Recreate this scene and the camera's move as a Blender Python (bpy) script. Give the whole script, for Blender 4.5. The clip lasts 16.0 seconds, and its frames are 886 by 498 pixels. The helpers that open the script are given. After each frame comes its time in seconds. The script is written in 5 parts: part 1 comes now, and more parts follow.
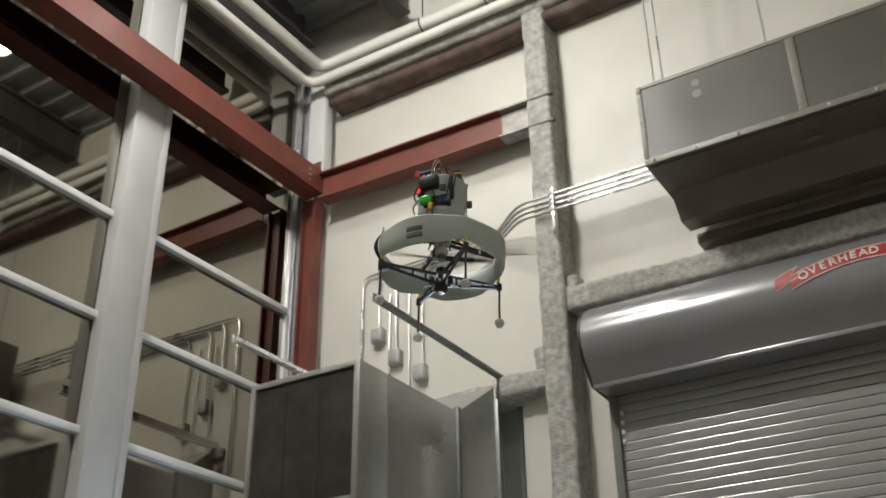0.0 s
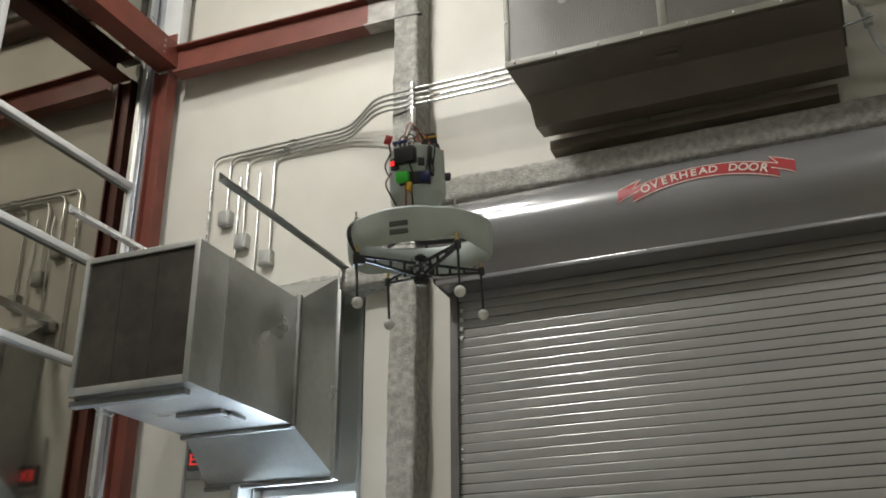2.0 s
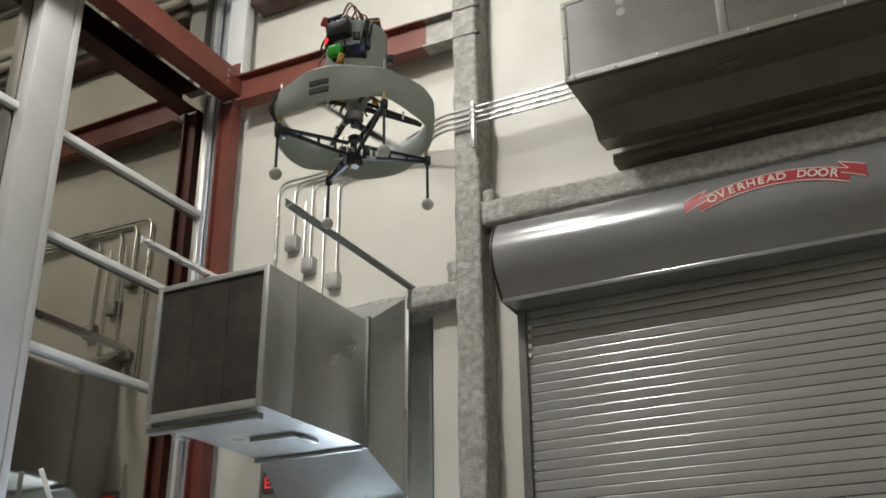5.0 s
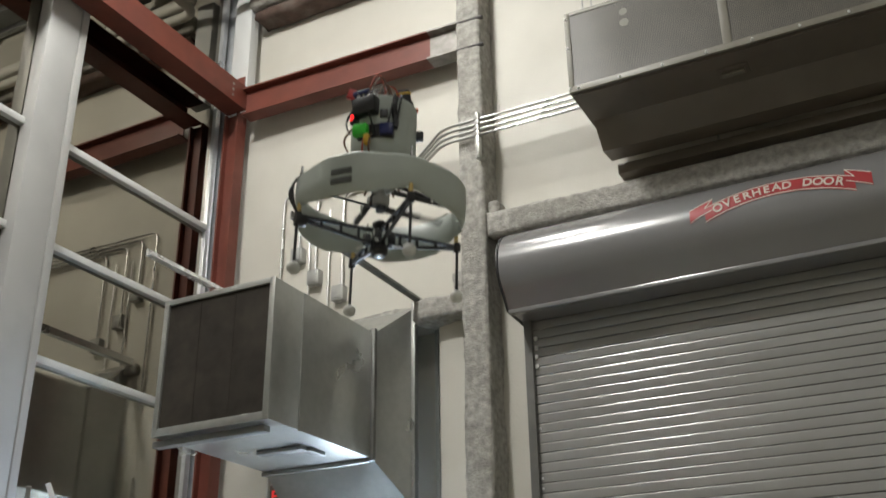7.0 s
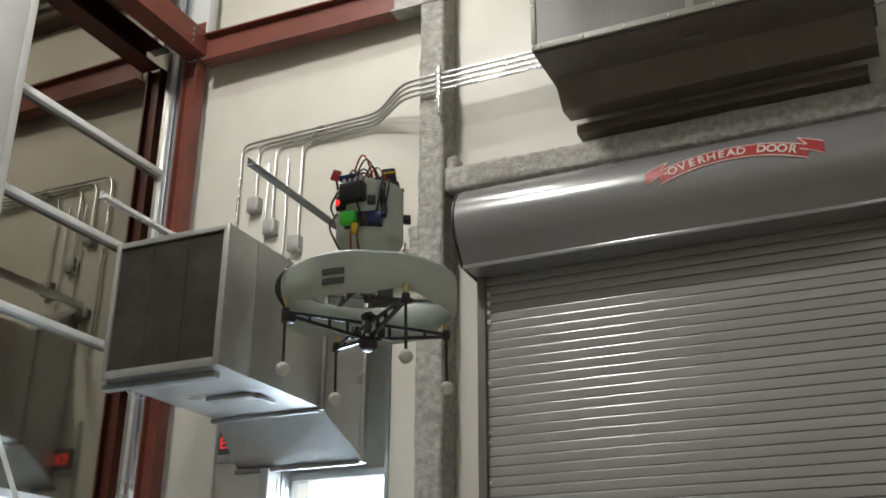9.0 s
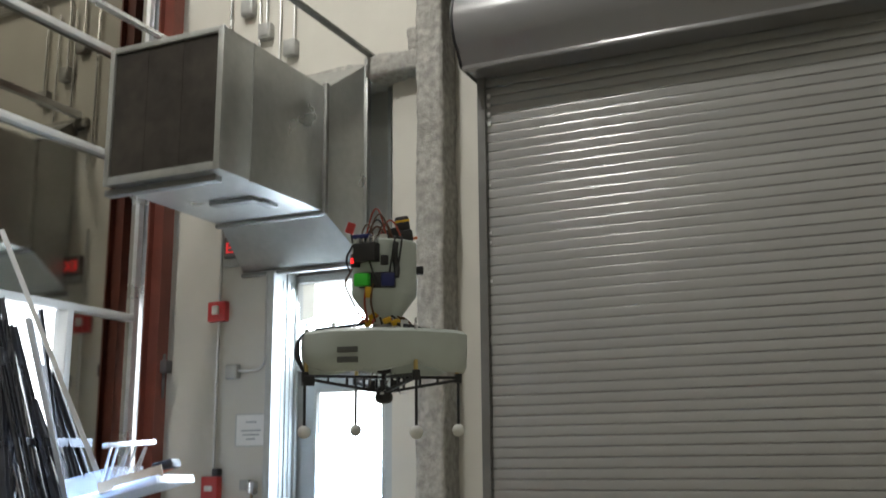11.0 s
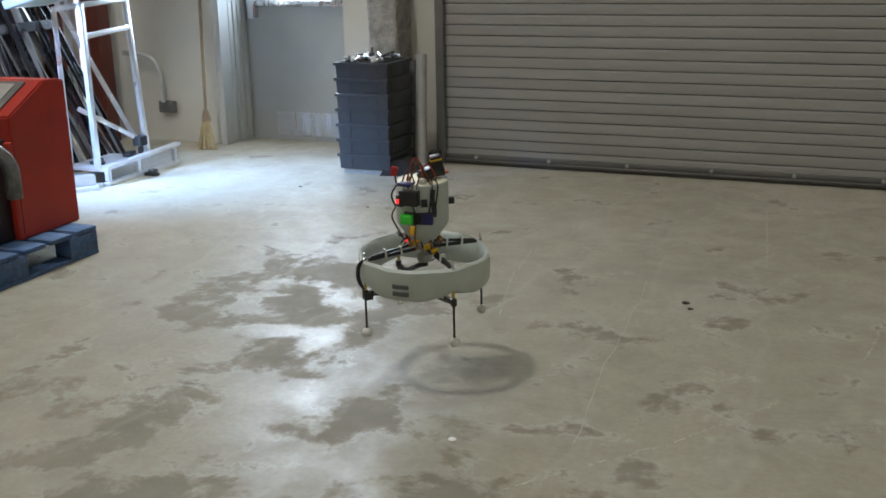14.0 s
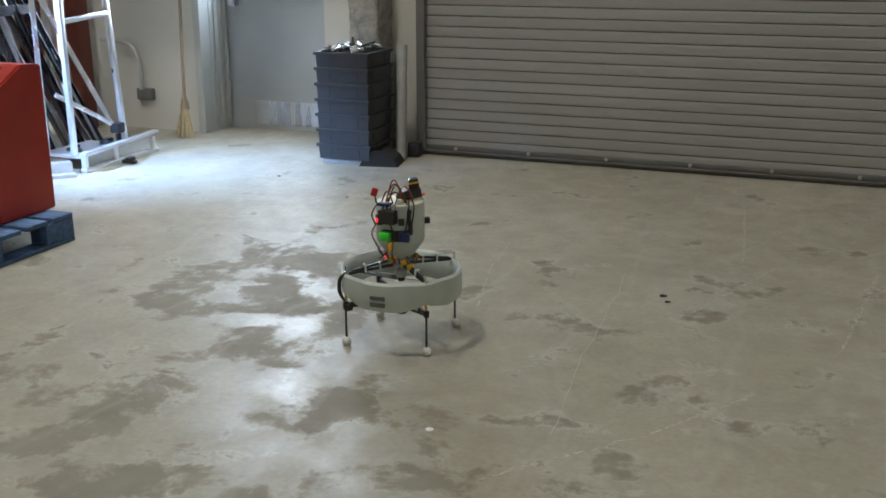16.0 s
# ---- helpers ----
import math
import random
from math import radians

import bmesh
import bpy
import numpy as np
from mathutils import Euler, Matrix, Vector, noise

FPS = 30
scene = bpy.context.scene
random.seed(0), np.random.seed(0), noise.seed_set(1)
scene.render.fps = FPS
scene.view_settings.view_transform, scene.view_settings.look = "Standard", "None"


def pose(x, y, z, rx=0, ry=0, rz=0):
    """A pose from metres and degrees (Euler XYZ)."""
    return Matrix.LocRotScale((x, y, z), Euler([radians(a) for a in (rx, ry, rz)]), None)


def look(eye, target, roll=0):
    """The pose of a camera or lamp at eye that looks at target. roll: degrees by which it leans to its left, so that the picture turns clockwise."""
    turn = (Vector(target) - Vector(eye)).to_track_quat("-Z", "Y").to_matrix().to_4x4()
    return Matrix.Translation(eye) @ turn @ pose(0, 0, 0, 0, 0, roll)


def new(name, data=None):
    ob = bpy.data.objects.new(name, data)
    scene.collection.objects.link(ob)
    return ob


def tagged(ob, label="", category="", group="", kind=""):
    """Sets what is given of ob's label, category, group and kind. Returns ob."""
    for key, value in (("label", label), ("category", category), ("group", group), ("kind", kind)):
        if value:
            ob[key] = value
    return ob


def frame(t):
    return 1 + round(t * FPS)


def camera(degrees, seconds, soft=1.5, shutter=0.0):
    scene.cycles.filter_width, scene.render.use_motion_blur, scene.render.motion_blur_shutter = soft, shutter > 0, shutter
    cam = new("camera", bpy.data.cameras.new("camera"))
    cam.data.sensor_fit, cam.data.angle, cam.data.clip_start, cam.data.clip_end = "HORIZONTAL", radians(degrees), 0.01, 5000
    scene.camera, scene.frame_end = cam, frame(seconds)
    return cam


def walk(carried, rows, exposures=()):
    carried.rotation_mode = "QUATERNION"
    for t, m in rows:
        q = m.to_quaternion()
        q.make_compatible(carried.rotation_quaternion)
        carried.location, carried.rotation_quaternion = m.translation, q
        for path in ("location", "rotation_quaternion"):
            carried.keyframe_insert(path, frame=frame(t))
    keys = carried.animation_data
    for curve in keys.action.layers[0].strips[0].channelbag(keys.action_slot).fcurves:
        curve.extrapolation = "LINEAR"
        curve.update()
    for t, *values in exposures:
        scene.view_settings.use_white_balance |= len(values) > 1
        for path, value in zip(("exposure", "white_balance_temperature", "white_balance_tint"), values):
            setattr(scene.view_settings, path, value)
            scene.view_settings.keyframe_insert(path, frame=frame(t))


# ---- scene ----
# the camera is held in the hand and turns after the flying craft


def view(x, y, z, yaw, pitch, roll):
    """A pose from a place, a turn to the left, a tilt up and a lean, in degrees."""
    y0, p0 = radians(yaw), radians(pitch)
    ahead = Vector((-math.sin(y0) * math.cos(p0), math.cos(y0) * math.cos(p0), math.sin(p0)))
    return look((x, y, z), Vector((x, y, z)) + ahead, roll)


cam = camera(46.16, 16.0, soft=1.7, shutter=0.4)
PATH = [
    (0.0, view(-0.050, -0.092, 1.474, 31.32, 28.54, -0.94)),
    (0.5, view(-0.006, -0.031, 1.450, 28.67, 27.28, -0.61)),
    (1.0, view(0.003, -0.015, 1.439, 26.27, 25.47, -0.50)),
    (1.5, view(-0.007, -0.024, 1.448, 24.38, 23.74, -0.25)),
    (2.0, view(0.004, -0.005, 1.446, 23.00, 22.89, -0.14)),
    (2.5, view(0.005, -0.015, 1.455, 22.73, 22.45, -0.35)),
    (3.0, view(0.003, -0.009, 1.454, 24.90, 22.99, -0.44)),
    (3.5, view(-0.004, -0.019, 1.451, 25.98, 23.87, -0.46)),
    (4.0, view(-0.002, -0.019, 1.451, 26.54, 23.99, -0.57)),
    (6.5, view(-0.005, -0.012, 1.453, 26.97, 23.76, -0.59)),
    (7.0, view(-0.004, -0.015, 1.449, 27.16, 24.52, -0.81)),
    (7.5, view(-0.005, -0.013, 1.432, 27.03, 25.64, -0.68)),
    (8.0, view(0.004, -0.002, 1.413, 26.16, 24.87, -0.33)),
    (10.5, view(0.025, 0.003, 1.352, 24.44, 15.74, -0.18)),
    (11.0, view(0.028, 0.024, 1.325, 24.92, 12.08, -0.40)),
    (11.5, view(0.018, 0.045, 1.317, 25.21, 7.23, -1.10)),
    (12.0, view(0.001, 0.009, 1.414, 25.13, -0.95, -0.98)),
    (12.5, view(-0.005, 0.012, 1.476, 24.81, -7.51, -1.73)),
    (13.0, view(-0.006, 0.017, 1.446, 24.14, -12.04, -1.54)),
    (13.5, view(0.004, 0.025, 1.426, 23.34, -14.91, -1.33)),
    (14.0, view(0.003, 0.029, 1.415, 22.49, -16.14, -1.10)),
    (14.5, view(0.000, 0.030, 1.410, 21.82, -16.91, -0.89)),
    (15.0, view(0.000, 0.026, 1.416, 21.41, -17.01, -0.81)),
    (15.5, view(-0.001, 0.025, 1.412, 21.30, -16.71, -0.47)),
    (16.0, view(-0.000, 0.029, 1.409, 21.25, -16.59, -0.16)),
]

# ---- light: daylight outside the door, discharge lamps under the roof ----
world = bpy.data.worlds.new("world")
scene.world = world
world.use_nodes = True
wn = world.node_tree.nodes
sky = wn.new("ShaderNodeTexSky")
sky.sky_type, sky.sun_disc = "NISHITA", False
sky.sun_elevation, sky.sun_rotation = radians(42), radians(160)
world.node_tree.links.new(sky.outputs[0], wn["Background"].inputs[0])
wn["Background"].inputs[1].default_value = 0.12


def lamp(name, kind, m, energy, colour, **kw):
    data = bpy.data.lights.new(name, kind)
    data.energy, data.color = energy, colour
    for key, value in kw.items():
        if key == "size":
            data.shape, data.size, data.size_y = "RECTANGLE", value[0], value[1]
        if key == "radius":
            data.shadow_soft_size = value
        if key == "spread":
            data.spread = radians(value)
        if key == "cone":
            data.spot_size, data.spot_blend = radians(value), 1.0
    ob = new(name, data)
    ob.matrix_world = m
    return ob


WARM = (1.015, 1.0, 0.955)
# high-bay lamps: two near the door with reflectors, a bare one nearer the middle of the hall
lamp("high_bay_light", "SPOT", pose(-3.54, 4.5, 8.3), 200, WARM, radius=0.14, cone=170)
# fill added at the same bulb, to brighten the roof above the reflector
lamp("high_bay_roof_fill", "POINT", pose(-3.54, 4.5, 8.29), 12, WARM, radius=0.16)
lamp("high_bay_light", "SPOT", pose(2.6, 3.4, 8.2), 60, WARM, radius=0.22, cone=170)
lamp("high_bay_light", "POINT", pose(-3.8, 1.6, 8.6), 680, WARM, radius=0.32)
# unseen fill lamp, added to even out light on the lower parts
lamp("high_bay_light", "POINT", pose(2.0, -3.2, 8.2), 150, WARM, radius=0.6)
# sky light that enters by the glazed door and its transom
COOL = (0.60, 0.77, 1.0)
lamp("door_daylight", "AREA", look((-4.01, 7.06, 1.50), (-3.85, 4.0, 0.7)), 19, COOL, size=(0.56, 0.84))
lamp("transom_daylight", "AREA", look((-4.07, 7.06, 2.48), (-3.85, 4.0, 1.0)), 42, (0.70, 0.83, 1.0), size=(0.86, 0.58))
# sky light by the clear low panes of the glazing beside the machine
lamp("window_daylight", "AREA", look((-5.66, 3.9, 2.0), (-4.25, 5.45, 0.1)), 42, (0.30, 0.52, 1.0), size=(0.6, 0.7), spread=42)
walk(cam, PATH, [(0.0, 0.36), (8.0, 0.36), (10.5, 0.38), (11.5, 0.34), (12.0, 0.23), (12.5, 0.32), (13.0, 0.45), (16.0, 0.42)])

# ---- materials ----


def material(name, base, rough=0.5, metal=0.0, spread=0.12, scale=6.0, bump=0.0, bump_scale=60.0, stain=None, stain_amount=0.0,
             stain_scale=1.5, rough_spread=0.1, spec=0.5, coat=0.0, per_piece=0.0, stretch=(1, 1, 1)):
    """A node material: base colour with fine and coarse variation, relief and uneven gloss."""
    mat = bpy.data.materials.new(name)
    mat.use_nodes = True
    nt = mat.node_tree
    n, link = nt.nodes, nt.links.new
    p = n["Principled BSDF"]
    p.inputs["Metallic"].default_value = metal
    p.inputs["Specular IOR Level"].default_value = spec
    p.inputs["Coat Weight"].default_value = coat
    co = n.new("ShaderNodeTexCoord")
    mp = n.new("ShaderNodeMapping")
    mp.inputs["Scale"].default_value = stretch
    link(co.outputs["Object"], mp.inputs["Vector"])
    fine = n.new("ShaderNodeTexNoise")
    fine.inputs["Scale"].default_value, fine.inputs["Detail"].default_value = scale, 6.0
    link(mp.outputs[0], fine.inputs["Vector"])
    big = n.new("ShaderNodeTexNoise")
    big.inputs["Scale"].default_value, big.inputs["Detail"].default_value = stain_scale, 8.0
    link(mp.outputs[0], big.inputs["Vector"])
    ramp = n.new("ShaderNodeMapRange")
    ramp.inputs["From Min"].default_value, ramp.inputs["From Max"].default_value = 0.3, 0.7
    ramp.inputs["To Min"].default_value, ramp.inputs["To Max"].default_value = 1 - spread, 1 + spread
    link(fine.outputs[0], ramp.inputs[0])
    hsv = n.new("ShaderNodeHueSaturation")
    hsv.inputs["Color"].default_value = (*base, 1)
    link(ramp.outputs[0], hsv.inputs["Value"])
    colour = hsv.outputs[0]
    if per_piece:
        info = n.new("ShaderNodeObjectInfo")
        pr = n.new("ShaderNodeMapRange")
        pr.inputs["To Min"].default_value, pr.inputs["To Max"].default_value = 1 - per_piece, 1 + per_piece
        link(info.outputs["Random"], pr.inputs[0])
        h2 = n.new("ShaderNodeHueSaturation")
        link(colour, h2.inputs["Color"])
        link(pr.outputs[0], h2.inputs["Value"])
        colour = h2.outputs[0]
    if stain:
        mr = n.new("ShaderNodeMapRange")
        mr.inputs["From Min"].default_value, mr.inputs["From Max"].default_value = 0.5, 0.72
        mr.inputs["To Max"].default_value = stain_amount
        link(big.outputs[0], mr.inputs[0])
        mix = n.new("ShaderNodeMix")
        mix.data_type = "RGBA"
        link(mr.outputs[0], mix.inputs["Factor"])
        link(colour, mix.inputs["A"])
        mix.inputs["B"].default_value = (*stain, 1)
        colour = mix.outputs["Result"]
    link(colour, p.inputs["Base Color"])
    rr = n.new("ShaderNodeMapRange")
    rr.inputs["From Min"].default_value, rr.inputs["From Max"].default_value = 0.3, 0.7
    rr.inputs["To Min"].default_value, rr.inputs["To Max"].default_value = max(0.02, rough - rough_spread), min(1, rough + rough_spread)
    link(big.outputs[0], rr.inputs[0])
    link(rr.outputs[0], p.inputs["Roughness"])
    if bump:
        bt = n.new("ShaderNodeTexNoise")
        bt.inputs["Scale"].default_value, bt.inputs["Detail"].default_value = bump_scale, 5.0
        link(mp.outputs[0], bt.inputs["Vector"])
        bp = n.new("ShaderNodeBump")
        bp.inputs["Strength"].default_value, bp.inputs["Distance"].default_value = 1.0, bump
        link(bt.outputs[0], bp.inputs["Height"])
        link(bp.outputs[0], p.inputs["Normal"])
    return mat


def glowing(name, colour, strength):
    mat = bpy.data.materials.new(name)
    mat.use_nodes = True
    p = mat.node_tree.nodes["Principled BSDF"]
    p.inputs["Base Color"].default_value = (*colour, 1)
    p.inputs["Emission Color"].default_value = (*colour, 1)
    p.inputs["Emission Strength"].default_value = strength
    return mat


M_WALL = material("cream_wall_paint", (0.55, 0.53, 0.468), 0.55, spread=0.035, scale=3, bump=0.0012, bump_scale=70,
                  stain=(0.46, 0.435, 0.37), stain_amount=0.4, stain_scale=0.9)
M_FIRE = material("sprayed_fireproofing", (0.39, 0.378, 0.345), 0.9, spread=0.28, scale=22, bump=0.016, bump_scale=75,
                  stain=(0.27, 0.26, 0.23), stain_amount=0.6, stain_scale=4, spec=0.2)
M_RED = material("red_oxide_primer", (0.135, 0.033, 0.020), 0.55, spread=0.18, scale=5, bump=0.001, stain=(0.09, 0.026, 0.020),
                 stain_amount=0.55, stain_scale=2.2)
M_BARE = material("bare_grey_steel", (0.25, 0.235, 0.215), 0.5, metal=0.3, spread=0.25, scale=12, stain=(0.14, 0.12, 0.11), stain_amount=0.6, stain_scale=5)
M_GALV = material("galvanised_sheet", (0.46, 0.47, 0.45), 0.36, metal=0.8, spread=0.05, scale=18, bump=0.0005, bump_scale=2,
                  stain=(0.40, 0.415, 0.395), stain_amount=0.5, stain_scale=2.5)
M_GALVD = material("dull_galvanised_angle", (0.22, 0.22, 0.21), 0.5, metal=0.6, spread=0.15, scale=10)
M_MESH = material("dark_filter_mesh", (0.030, 0.025, 0.0195), 0.75, spread=0.3, scale=8, bump=0.002, bump_scale=260,
                  stain=(0.075, 0.066, 0.054), stain_amount=0.5, stain_scale=3.2, spec=0.25)
M_HEAT = material("taupe_enamel_sheet", (0.083, 0.071, 0.052), 0.42, spread=0.08, scale=5, bump=0.0006, bump_scale=240,
                  stain=(0.06, 0.055, 0.046), stain_amount=0.5, stain_scale=1.6)
M_HEATB = material("brown_enamel_underside", (0.125, 0.104, 0.079), 0.4, spread=0.10, scale=4)
M_TRIM = material("taupe_trim", (0.17, 0.158, 0.125), 0.45, spread=0.08, scale=8)
M_SLAT = material("grey_enamelled_slat", (0.305, 0.30, 0.287), 0.24, metal=0.2, spread=0.015, scale=3, per_piece=0.05, rough_spread=0.0)
M_HOOD = material("grey_enamelled_hood", (0.235, 0.232, 0.23), 0.23, metal=0.3, spread=0.03, scale=2, rough_spread=0.015)
M_GUIDE = material("dark_grey_guide_steel", (0.13, 0.128, 0.118), 0.45, metal=0.2, spread=0.12, scale=6)
M_WHITE = material("white_painted_steel", (0.56, 0.57, 0.56), 0.42, spread=0.04, scale=3, stain=(0.58, 0.58, 0.56), stain_amount=0.4)
M_COLW = material("grey_white_column_paint", (0.37, 0.37, 0.357), 0.45, spread=0.06, scale=3, stain=(0.33, 0.33, 0.315), stain_amount=0.5)
M_PIPE = material("white_enamelled_pipe", (0.70, 0.69, 0.63), 0.4, spread=0.06, scale=4, stain=(0.5, 0.48, 0.42), stain_amount=0.4)
M_ALU = material("mill_aluminium", (0.80, 0.82, 0.84), 0.33, metal=0.75, spread=0.08, scale=10, rough_spread=0.1)
M_ALUD = material("dark_anodised_aluminium", (0.12, 0.125, 0.14), 0.28, metal=0.85, spread=0.2, scale=8)
M_COND = material("conduit_steel", (0.50, 0.50, 0.48), 0.34, metal=0.8, spread=0.1, scale=12)
M_BOXG = material("grey_cast_box", (0.36, 0.36, 0.34), 0.5, metal=0.3, spread=0.1, scale=14)
M_DECK = material("galvanised_roof_deck", (0.30, 0.31, 0.31), 0.5, metal=0.3, spread=0.12, scale=3, stretch=(1, 3, 1))
M_DARKST = material("dark_roof_steel", (0.075, 0.068, 0.066), 0.6, spread=0.2, scale=4)
M_RUST = material("rusty_brown_steel", (0.085, 0.052, 0.040), 0.8, spread=0.35, scale=9, bump=0.006, bump_scale=60, stain=(0.20, 0.18, 0.155), stain_amount=0.7, stain_scale=3)
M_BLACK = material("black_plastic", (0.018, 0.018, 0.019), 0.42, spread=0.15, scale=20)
M_CHAR = material("charcoal_plastic", (0.040, 0.043, 0.046), 0.5, spread=0.12, scale=12, per_piece=0.08)
M_MRED = material("red_machine_enamel", (0.42, 0.030, 0.018), 0.38, spread=0.10, scale=5, stain=(0.22, 0.018, 0.012), stain_amount=0.5,
                  stain_scale=3.5)
M_BLUE = material("blue_painted_wood", (0.055, 0.115, 0.24), 0.75, spread=0.3, scale=9, bump=0.002, bump_scale=40, stain=(0.12, 0.12, 0.12),
                  stain_amount=0.5, stain_scale=6, stretch=(1, 6, 6))
M_DOOR = material("grey_door_enamel", (0.40, 0.42, 0.42), 0.42, spread=0.05, scale=3, stain=(0.32, 0.34, 0.35), stain_amount=0.5, stain_scale=2)
M_FRAME = material("door_frame_enamel", (0.44, 0.45, 0.43), 0.42, spread=0.05, scale=3)
M_STEEL = material("brushed_steel", (0.55, 0.56, 0.57), 0.26, metal=0.95, spread=0.1, scale=30, stretch=(8, 1, 1))
M_SIGNRED = material("banner_red", (0.31, 0.014, 0.016), 0.4, spread=0.06, scale=10)
M_SIGNWH = material("banner_cream", (0.62, 0.58, 0.50), 0.4, spread=0.04, scale=10)
M_PAPER = material("white_paper", (0.80, 0.80, 0.78), 0.7, spread=0.02, scale=10)
M_INK = material("grey_print", (0.35, 0.37, 0.38), 0.7, spread=0.05, scale=20)
M_ALARM = material("alarm_red", (0.45, 0.030, 0.028), 0.35, spread=0.05, scale=10)
M_STRAW = material("broom_straw", (0.42, 0.33, 0.18), 0.8, spread=0.3, scale=40, stretch=(6, 6, 1))
M_WOOD = material("weathered_wood_handle", (0.27, 0.20, 0.13), 0.6, spread=0.2, scale=20, stretch=(4, 4, 0.5))
M_ORANGE = material("orange_plastic", (0.55, 0.16, 0.06), 0.5, spread=0.12, scale=10)
M_CARD = material("brown_board", (0.35, 0.24, 0.13), 0.7, spread=0.15, scale=10)
M_CRAFT = material("grey_green_paint", (0.47, 0.52, 0.485), 0.44, spread=0.035, scale=9, stain=(0.41, 0.455, 0.42), stain_amount=0.4, stain_scale=7)
M_PATCH = material("dark_grey_patch", (0.10, 0.105, 0.10), 0.55, spread=0.1, scale=30)
M_CARBON = material("carbon_tube", (0.014, 0.014, 0.015), 0.35, spread=0.2, scale=40)
M_FOAM = material("white_foam_ball", (0.62, 0.63, 0.60), 0.75, spread=0.06, scale=30, bump=0.0008, bump_scale=200)
M_GREEN = material("green_shrink_wrap", (0.05, 0.60, 0.045), 0.35, spread=0.06, scale=20)
M_NAVY = material("navy_plastic", (0.012, 0.018, 0.11), 0.35, spread=0.1, scale=20)
M_YELLOW = material("yellow_plastic", (0.66, 0.40, 0.02), 0.4, spread=0.06, scale=20)
M_BRASS = material("brass", (0.55, 0.42, 0.18), 0.35, metal=0.9, spread=0.1, scale=20)
M_WIRER = material("red_wire", (0.35, 0.05, 0.02), 0.45, spread=0.1, scale=20)
M_WIREB = material("brown_wire", (0.10, 0.045, 0.02), 0.5, spread=0.1, scale=20)
M_IVORY = material("ivory_lid", (0.72, 0.69, 0.50), 0.5, spread=0.05, scale=20)
M_LED = glowing("red_led", (1.0, 0.015, 0.015), 1.6)
M_EXIT = glowing("red_exit_letters", (1.0, 0.05, 0.05), 0.45)
M_DAY = glowing("bright_overcast_outside", (0.93, 0.96, 1.0), 2.6)


def perforated():
    """Taupe sheet with rows of small dark holes."""
    mat = material("perforated_taupe_sheet", (0.115, 0.104, 0.082), 0.5, spread=0.10, scale=5, stain=(0.09, 0.08, 0.065), stain_amount=0.5, stain_scale=1.6)
    nt = mat.node_tree
    n, link = nt.nodes, nt.links.new
    p = n["Principled BSDF"]
    co, vo, mr, hs = n.new("ShaderNodeTexCoord"), n.new("ShaderNodeTexVoronoi"), n.new("ShaderNodeMapRange"), n.new("ShaderNodeHueSaturation")
    sq = n.new("ShaderNodeMapping")
    sq.inputs["Scale"].default_value = (1.0, 0.0, 1.0)
    link(co.outputs["Object"], sq.inputs["Vector"])
    link(sq.outputs[0], vo.inputs["Vector"])
    vo.inputs["Scale"].default_value, vo.inputs["Randomness"].default_value = 85.0, 0.0
    mr.inputs["From Min"].default_value, mr.inputs["From Max"].default_value = 0.30, 0.42
    mr.inputs["To Min"].default_value, mr.inputs["To Max"].default_value = 0.15, 1.0
    link(vo.outputs["Distance"], mr.inputs[0])
    old = p.inputs["Base Color"].links[0].from_socket
    link(old, hs.inputs["Color"])
    link(mr.outputs[0], hs.inputs["Value"])
    link(hs.outputs[0], p.inputs["Base Color"])
    return mat


def acrylic():
    """Clear plastic with scuffs."""
    mat = bpy.data.materials.new("scuffed_clear_plastic")
    mat.use_nodes = True
    p = mat.node_tree.nodes["Principled BSDF"]
    p.inputs["Base Color"].default_value = (0.93, 0.95, 0.98, 1)
    p.inputs["Roughness"].default_value = 0.25
    p.inputs["Transmission Weight"].default_value = 0.75
    p.inputs["IOR"].default_value = 1.1
    return mat


def window_glass():
    mat = bpy.data.materials.new("clear_glass")
    mat.use_nodes = True
    p = mat.node_tree.nodes["Principled BSDF"]
    p.inputs["Base Color"].default_value = (0.96, 0.98, 0.98, 1)
    p.inputs["Roughness"].default_value = 0.02
    p.inputs["Transmission Weight"].default_value = 1.0
    p.inputs["IOR"].default_value = 1.02
    return mat


def coated_glass(name="coated_dark_glass", rough=0.025, low=(0.25, 0.235, 0.20, 1), high=(0.31, 0.29, 0.25, 1)):
    """Solar-coated glass against a dark space: it mirrors about a third of the light."""
    mat = bpy.data.materials.new(name)
    mat.use_nodes = True
    nt = mat.node_tree
    p = nt.nodes["Principled BSDF"]
    p.inputs["Metallic"].default_value = 1.0
    p.inputs["Roughness"].default_value = rough
    co, no, mr = nt.nodes.new("ShaderNodeTexCoord"), nt.nodes.new("ShaderNodeTexNoise"), nt.nodes.new("ShaderNodeMix")
    no.inputs["Scale"].default_value = 1.3
    mr.data_type = "RGBA"
    mr.inputs["A"].default_value, mr.inputs["B"].default_value = low, high
    nt.links.new(co.outputs["Object"], no.inputs["Vector"])
    nt.links.new(no.outputs[0], mr.inputs["Factor"])
    nt.links.new(mr.outputs["Result"], p.inputs["Base Color"])
    return mat


